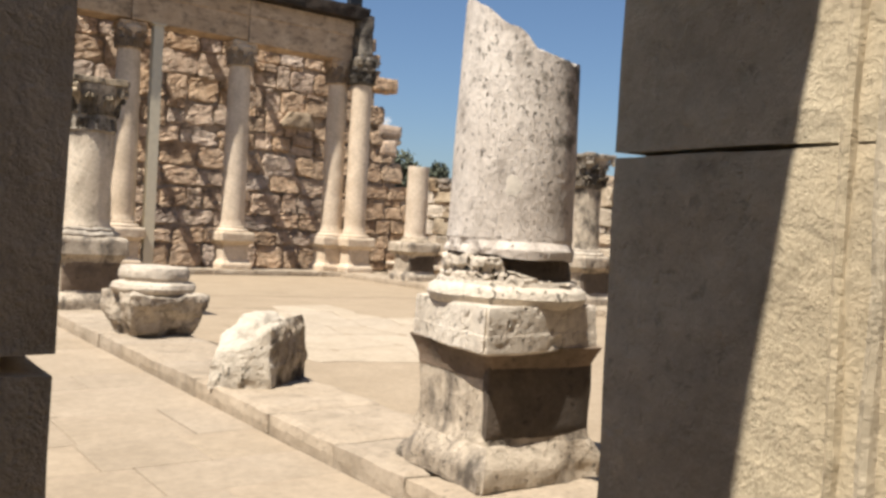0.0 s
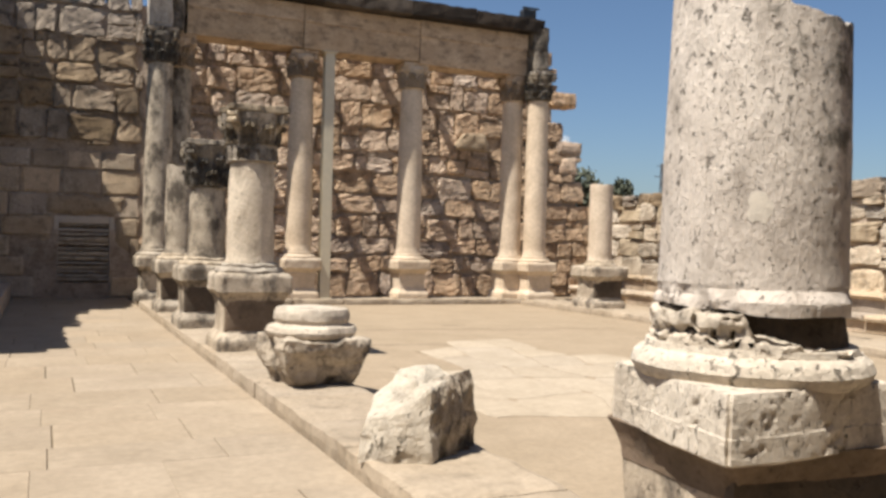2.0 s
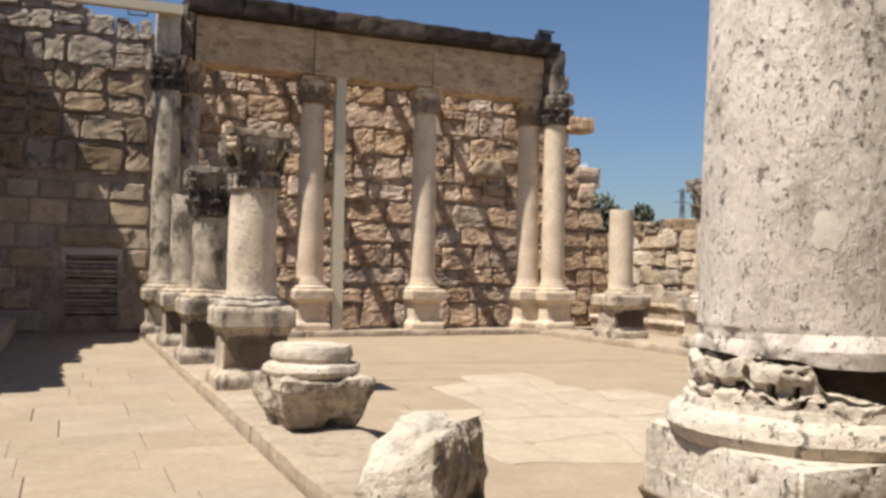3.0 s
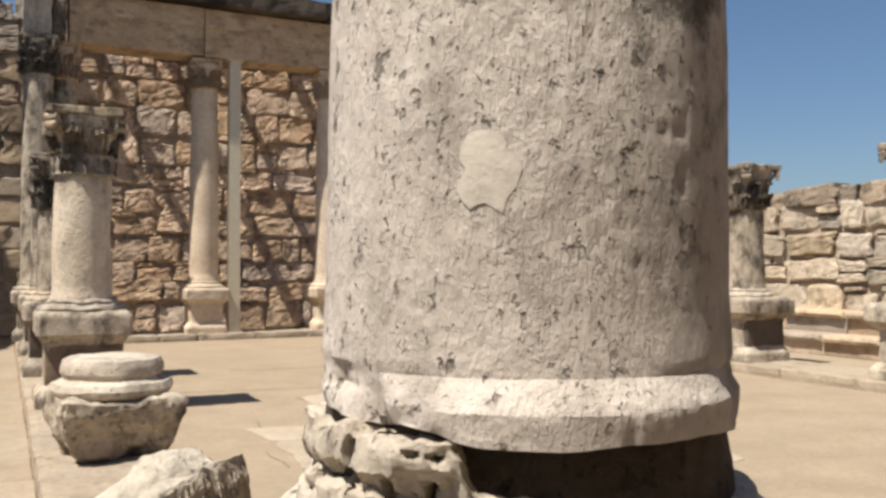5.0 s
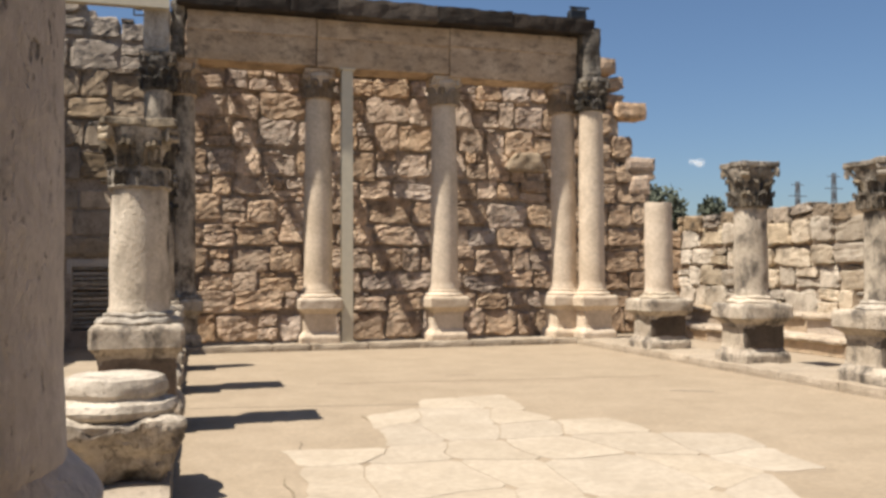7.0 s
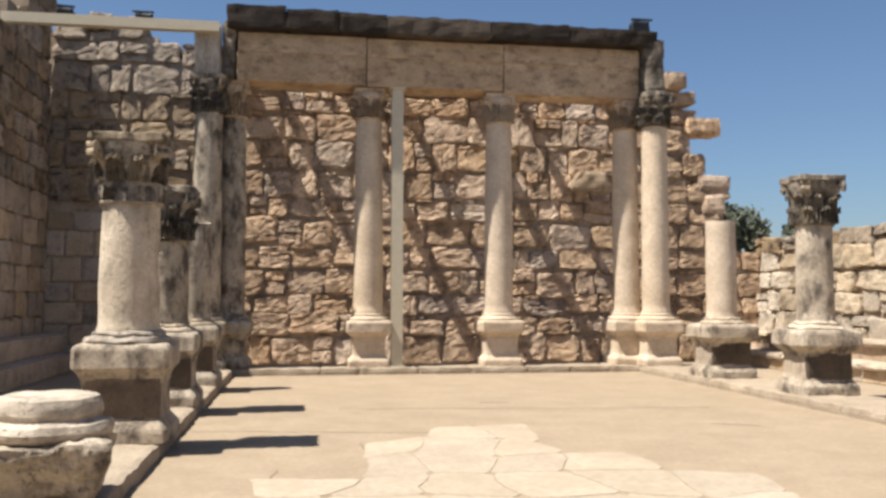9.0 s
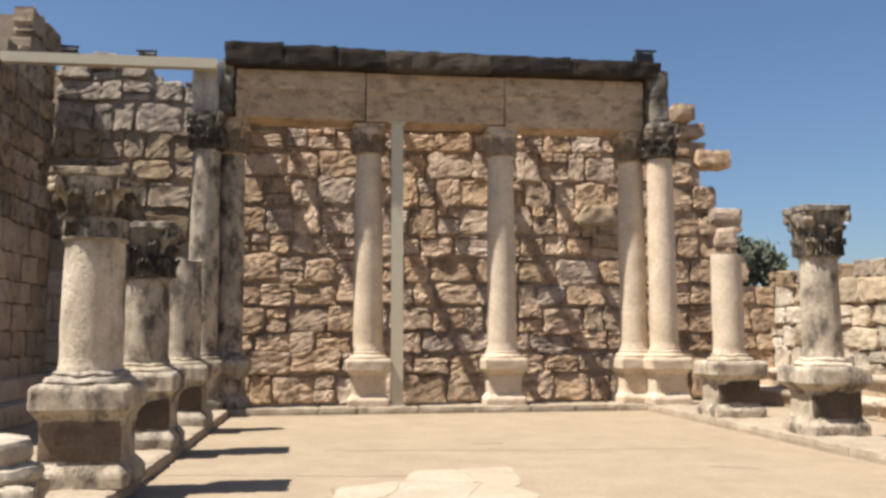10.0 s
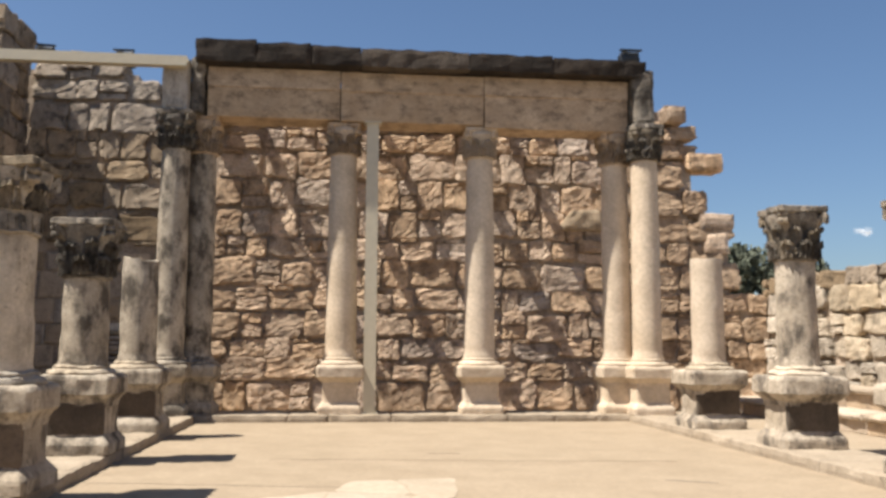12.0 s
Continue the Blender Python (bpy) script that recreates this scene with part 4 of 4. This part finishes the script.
while y < 24.2:
    l = min(rng.uniform(0.55, 1.05), 24.25 - y)
    x = X_WEST - rng.uniform(0, 0.5)
    while x < 3.0:
        w = rng.uniform(0.6, 1.25)
        x1 = 3.02 if x + w > 2.7 else x + w
        g = rng.choice((0.0012, 0.0012, 0.006))
        q = bmesh.new()
        add_box(q, x + g, x1 - g, y + 0.0012, y + l - 0.0012, -0.03, rng.uniform(-0.002, 0.002))
        bmesh.ops.bevel(q, geom=[e for e in q.edges if e.verts[0].co.z > -0.01 and e.verts[1].co.z > -0.01], offset=0.003, segments=1, affect="EDGES")
        part("flagstone", q, SLAB, aisle_west)
        x = x1
    y += l

for k, (x0, y0, x1, y1, w) in enumerate(((7.94, 16.35, 8.39, 16.3, 0.03), (10.38, 13.72, 10.85, 13.46, 0.03), (5.1, 11.5, 5.03, 10.2, 0.012), (4.79, 10.0, 4.81, 9.3, 0.014),
                                         (5.95, 12.85, 5.97, 12.4, 0.014), (4.04, 13.98, 7.0, 13.42, 0.007), (5.85, 15.84, 11.1, 15.27, 0.008))):
    q = bmesh.new()
    steps = max(6, int(math.hypot(x1 - x0, y1 - y0) / 0.12))
    rows = []
    for i in range(steps + 1):
        t = i / steps
        c = Vector((x0 + (x1 - x0) * t, y0 + (y1 - y0) * t, 0.0))
        c += Vector((noise.noise(c * 3.0 + Vector((k, 0, 0))), noise.noise(c * 3.0 + Vector((0, k, 5))), 0)) * 0.05
        half_w = w * (0.35 + 0.65 * math.sin(math.pi * t)) * (0.7 + 0.6 * abs(noise.noise(c * 9)))
        across = Vector((y1 - y0, x0 - x1, 0)).normalized() * half_w
        rows.append([q.verts.new(c + across + Vector((0, 0, z))) for z in (-0.02, 0.003)] + [q.verts.new(c - across + Vector((0, 0, z))) for z in (0.003, -0.02)])
    for a, b in zip(rows, rows[1:]):
        for i in range(3):
            q.faces.new((a[i], a[i + 1], b[i + 1], b[i]))
    part("crack", q, JOINT, floor)

old = thing("old_paving", (0, 0, 0), "patch of cracked pale flagstones in the sandy floor", "paving")
rng = random.Random(5)
nx, ny = 6, 6
pts = {}
for i in range(nx + 1):
    for j in range(ny + 1):
        pts[i, j] = (4.7 + i * 0.72 + rng.uniform(-0.2, 0.2) + j * 0.10, 8.2 + j * 0.98 + rng.uniform(-0.24, 0.24) - i * 0.06)
gone = {(0, 4), (0, 5), (5, 5), (4, 5), (5, 4), (5, 3), (0, 3), (5, 0), (1, 5), (4, 4)}
for i in range(nx):
    for j in range(ny):
        if (i, j) in gone:
            continue
        ring = [pts[i, j], pts[i + 1, j], pts[i + 1, j + 1], pts[i, j + 1]]
        mx, my = sum(p[0] for p in ring) / 4, sum(p[1] for p in ring) / 4
        q = bmesh.new()
        loop = []
        open_joint = rng.choice((0.0025, 0.005, 0.010))
        for k in range(4):
            a, b = ring[k], ring[(k + 1) % 4]
            for t in (0.08, 0.36, 0.64, 0.92):
                x, y = a[0] + (b[0] - a[0]) * t, a[1] + (b[1] - a[1]) * t
                w = noise.noise_vector(Vector((x * 2.5, y * 2.5, 0))) * 0.10
                d = math.hypot(mx - x, my - y)
                loop.append((x + w.x + (mx - x) / d * open_joint, y + w.y + (my - y) / d * open_joint))
        z = 0.004 + rng.uniform(0, 0.003)
        up = [q.verts.new((x, y, z)) for x, y in loop]
        dn = [q.verts.new((x, y, -0.02)) for x, y in loop]
        q.faces.new(up)
        for k in range(len(loop)):
            m2 = (k + 1) % len(loop)
            q.faces.new((up[k], dn[k], dn[m2], up[m2]))
        part("flagstone", q, WHITESLAB, old)

# Distance beyond the low wall
def tree(at, h, w, seed, label, count=260):
    rng = random.Random(seed)
    ob = thing("tree", at, label, "tree")
    q = bmesh.new()
    stack(q, [(0.07 * h ** 0.5, -0.3), (0.05 * h ** 0.5, h * 0.3), (0.03 * h ** 0.5, h * 0.75)], False, 8, 0.4, 0.05, 1, seed)
    for k in range(6):
        a, z = rng.uniform(0, 6.28), h * rng.uniform(0.25, 0.6)
        v0 = Vector((0, 0, z))
        v1 = Vector((math.cos(a) * w * 0.7, math.sin(a) * w * 0.7, z + h * 0.22))
        for s in (-0.03, 0.03):
            u = [q.verts.new(v0 + Vector((s, 0, -0.05))), q.verts.new(v1 + Vector((s, 0, 0))), q.verts.new(v0 + Vector((s, 0.05, 0.06)))]
            q.faces.new(u)
    part("trunk", q, BARK, ob)
    q = bmesh.new()
    blobs = [(Vector((rng.gauss(0, w * 0.38), rng.gauss(0, w * 0.38), h * rng.uniform(0.4, 0.95))), rng.uniform(0.2, 0.42) * w) for _ in range(11)]
    for _ in range(count):
        c, r = blobs[rng.randrange(len(blobs))]
        p = c + Vector((rng.gauss(0, 1), rng.gauss(0, 1), rng.gauss(0, 1))).normalized() * r * rng.uniform(0.5, 1.1)
        s = w * rng.uniform(0.03, 0.075)
        e = Euler((rng.uniform(0, 6), rng.uniform(0, 6), rng.uniform(0, 6))).to_matrix()
        u = [q.verts.new(p + e @ Vector(o) * s) for o in ((-1, -0.5, 0), (1, -0.4, 0.2), (0.8, 0.6, 0), (-0.6, 0.7, -0.2))]
        q.faces.new(u)
    part("crown", q, LEAF, ob)
    return ob


tree((18.3, 28.5, -0.1), 4.7, 1.7, 3, "dark olive tree behind the ruined wall", 3200)
rng = random.Random(31)
for k in range(26):
    x = 24 + k * 3.4 + rng.uniform(-1.5, 1.5)
    y = 66 - k * 1.6 + rng.uniform(-6, 6)
    tree((x, y, -0.2), rng.uniform(3.0, 4.6), rng.uniform(1.6, 2.8), 40 + k, "distant dark bushy tree beyond the wall", 420)


def pylon(at, h):
    ob = thing("power_pylon", at, "distant grey steel power pylon", "pylon", "pylons")
    q = bmesh.new()
    def strut(a, b, t=0.09):
        a, b = Vector(a), Vector(b)
        d = (b - a).normalized()
        s = d.orthogonal().normalized() * t
        r = d.cross(s).normalized() * t
        v = [q.verts.new(p + o) for p in (a, b) for o in (s, r, -s, -r)]
        for i in range(4):
            q.faces.new((v[i], v[(i + 1) % 4], v[4 + (i + 1) % 4], v[4 + i]))
    n = 7
    for i in range(n):
        z0, z1 = h * i / n, h * (i + 1) / n
        w0, w1 = 0.42 * (1 - 0.6 * i / n), 0.42 * (1 - 0.6 * (i + 1) / n)
        c0 = [(-w0, -w0, z0), (w0, -w0, z0), (w0, w0, z0), (-w0, w0, z0)]
        c1 = [(-w1, -w1, z1), (w1, -w1, z1), (w1, w1, z1), (-w1, w1, z1)]
        for a in range(4):
            strut(c0[a], c1[a])
            strut(c0[a], c1[(a + 1) % 4], 0.05)
    part("tower", q, GREYSTEEL, ob)
    for z, w in ((h * 0.86, 1.6), (h * 0.97, 1.1)):
        q = bmesh.new()
        strut((-w, 0, z), (w, 0, z), 0.08)
        part("cross_arm", q, GREYSTEEL, ob)


GREYSTEEL = plain("galvanised_steel", (0.16, 0.17, 0.18), 0.6, 0.2)
pylon((98.0, 116.0, -0.3), 17.0)
pylon((91.5, 116.0, -0.3), 15.5)
bm = bmesh.new()
prev = None
for k in range(121):
    a = radians(-60 + k * 1.5)
    h = 26 + 16 * noise.noise(Vector((k * 0.07, 2, 0))) + 6 * noise.noise(Vector((k * 0.3, 5, 0)))
    d = Vector((math.sin(a), math.cos(a), 0))
    cur = [bm.verts.new(d * 1500 + Vector((0, 0, -8))), bm.verts.new(d * 1700 + Vector((0, 0, h))), bm.verts.new(d * 2100 + Vector((0, 0, -8)))]
    if prev:
        for i in range(2):
            bm.faces.new((prev[i], prev[i + 1], cur[i + 1], cur[i]))
    prev = cur
structure(part("backdrop_hills", bm, HILL), "low hazy hills on the horizon")

# A small far cloud
CLOUD = plain("white_cloud", (0.9, 0.9, 0.9), 1.0, 0.0, 0.03, 0.05)
CLOUD.node_tree.nodes["Principled BSDF"].inputs["Alpha"].default_value = 0.13
bm = bmesh.new()
rng = random.Random(9)
for k in range(9):
    at = Vector((954 + rng.gauss(0, 9), 1526 - rng.gauss(0, 7), 216 + rng.gauss(0, 2.2)))
    for v in bmesh.ops.create_icosphere(bm, subdivisions=3, radius=rng.uniform(3, 6.5))["verts"]:
        v.co = Vector((v.co.x * 1.4, v.co.y * 1.2, v.co.z * 0.8)) * (1 + 0.35 * noise.noise(v.co * 0.35 + at)) + at
structure(part("backdrop_cloud", bm, CLOUD, None, "", True), "small white cloud low over the horizon")

# Facing stones, last
rng = random.Random(77)
rub = stone_meshes(24, RUBBLE, 9, 0.085, "rubble", 1)
oldm = stone_meshes(12, OLDWALL, 7, 0.07, "rubble", 9)
dressed = stone_meshes(6, DRESSED, 6, 0.02, "ashlar", 5)
ash = stone_meshes(6, ASHLAR, 3, 0.05, "ashlar", 2)
gry = stone_meshes(18, GREYWALL, 7, 0.075, "rubble", 3)
U0 = X_WEST


def north_top(u):
    x = u + U0
    for lim, top in ((1.95, 8.0), (2.7, 7.35), (3.15, 7.8), (13.4, 7.5), (14.35, 7.75), (14.9, 7.2), (15.2, 6.2), (16.0, 4.75)):
        if x < lim:
            return top
    return 3.0


def in_opening(u, z, w, h):
    x = u + U0
    return GX0 - w / 2 < x < GX1 + w / 2 and GZ0 - h / 2 - 0.02 < z < GZ1 + h / 2


north_m = Matrix.Translation((U0, Y_NORTH - 3.0 * BATTER, 0))
north_m[1][2] = BATTER
pack = list(rubble(X_EAST - U0, north_top, rng, (0.46, 0.72), (0.42, 1.15), 0.03))
lay_stones([p for p in pack if p[0] + U0 > 3.3], north_m, rub, wall_north, rng, 190, lambda u, z: 4.6 < u < 13.5, 0.45, 0.075, None, 2.0, 3.4)
old = list(courses(3.3 - U0, north_top, rng, (0.44, 0.60), (0.5, 1.1), 0.02))
lay_stones([p for p in old if p[3] < 3.7], north_m, dressed, wall_north, rng, 60, lambda u, z: True, 0.45, 0.03, in_opening, 0.5, 3.0)
lay_stones([p for p in rubble(3.3 - U0, north_top, rng, (0.48, 0.74), (0.42, 1.1), 0.03) if p[2] > max(q[3] for q in old if q[3] < 3.7) - 0.1], north_m, oldm, wall_north, rng, 110, lambda u, z: z < 6.5, 0.45, 0.07, None, 2.0, 3.0)
for k, (x0, x1, z0, z1) in enumerate(((GX0 - 0.3, GX1 + 0.35, GZ1 + 0.03, GZ1 + 0.5), (14.95, 15.85, 5.72, 6.2), (15.2, 16.1, 4.30, 4.72), (15.3, 15.95, 3.7, 4.27), (14.4, 14.95, 6.9, 7.35), (GX0 - 0.75, GX0 - 0.1, GZ0 - 0.3, GZ0 + 0.35), (GX0 - 0.75, GX0 - 0.1, GZ0 + 0.38, GZ0 + 0.95), (GX0 - 0.75, GX0 - 0.1, GZ0 + 0.98, GZ1), (GX1 + 0.1, GX1 + 0.7, GZ0 - 0.3, GZ0 + 0.4), (GX1 + 0.1, GX1 + 0.7, GZ0 + 0.43, GZ1))):
    q = bmesh.new()
    worn_box(q, x0, x1, Y_NORTH - 0.09, Y_NORTH + 0.6, z0, z1, 0.13, 0.03, k * 3 + 1, 3, 0.05)
    part("stone", q, DRESSED if x0 < 3 else RUBBLE, wall_north)
q = bmesh.new()
worn_box(q, 11.80, 12.92, Y_NORTH - 0.16, Y_NORTH + 0.4, 4.22, 4.72, 0.09, 0.035, 61, 3.5, 0.03)
for v in q.verts:
    v.co.x += (12.45 - v.co.x) * 0.45 * max(0.0, (v.co.z - 4.36) / 0.36)
part("wedge_stone", q, DRESSED, wall_north, "pale wedge-shaped stone standing proud of the wall")
east_m = Matrix.Translation((X_EAST, 24.2, 0)) @ Matrix.Rotation(radians(-90), 4, "Z")
east = list(rubble(24.0, lambda u: 3.27 + 0.10 * noise.noise(Vector((u * 0.7, 0, 0))) + (0.2 if u > 12 else 0.0), rng, (0.42, 0.68), (0.45, 1.3), 0.045))
lay_stones([p for p in east if p[2] < 2.6], east_m, gry, wall_east, rng, 250, lambda u, z: 1.0 < u < 17 and z > 0.6, 0.45, 0.11, None, 2.0)
lay_stones([(p[0], p[1], 2.56 + (p[2] - 2.6) * 0.62, 2.56 + (p[3] - 2.6) * 0.62) for p in east if p[2] >= 2.6], east_m, oldm, wall_east, rng, 60, lambda u, z: 1.0 < u < 17, 0.45, 0.10, None, 3.0)
west_m = Matrix.Translation((X_WEST, 1.7, 0)) @ Matrix.Rotation(radians(90), 4, "Z")
west = list(courses(22.55, lambda u: west_top(u + 1.7), rng, (0.45, 0.62), (0.5, 1.1), 0.03))
lay_stones([p for p in west if p[3] < 4.0], west_m, ash, wall_west, rng, 120, lambda u, z: u > 15.0, 0.4, 0.05)
lay_stones([p for p in west if p[3] >= 4.0], west_m, oldm, wall_west, rng, 80, lambda u, z: True, 0.4, 0.06, None, 1.5)
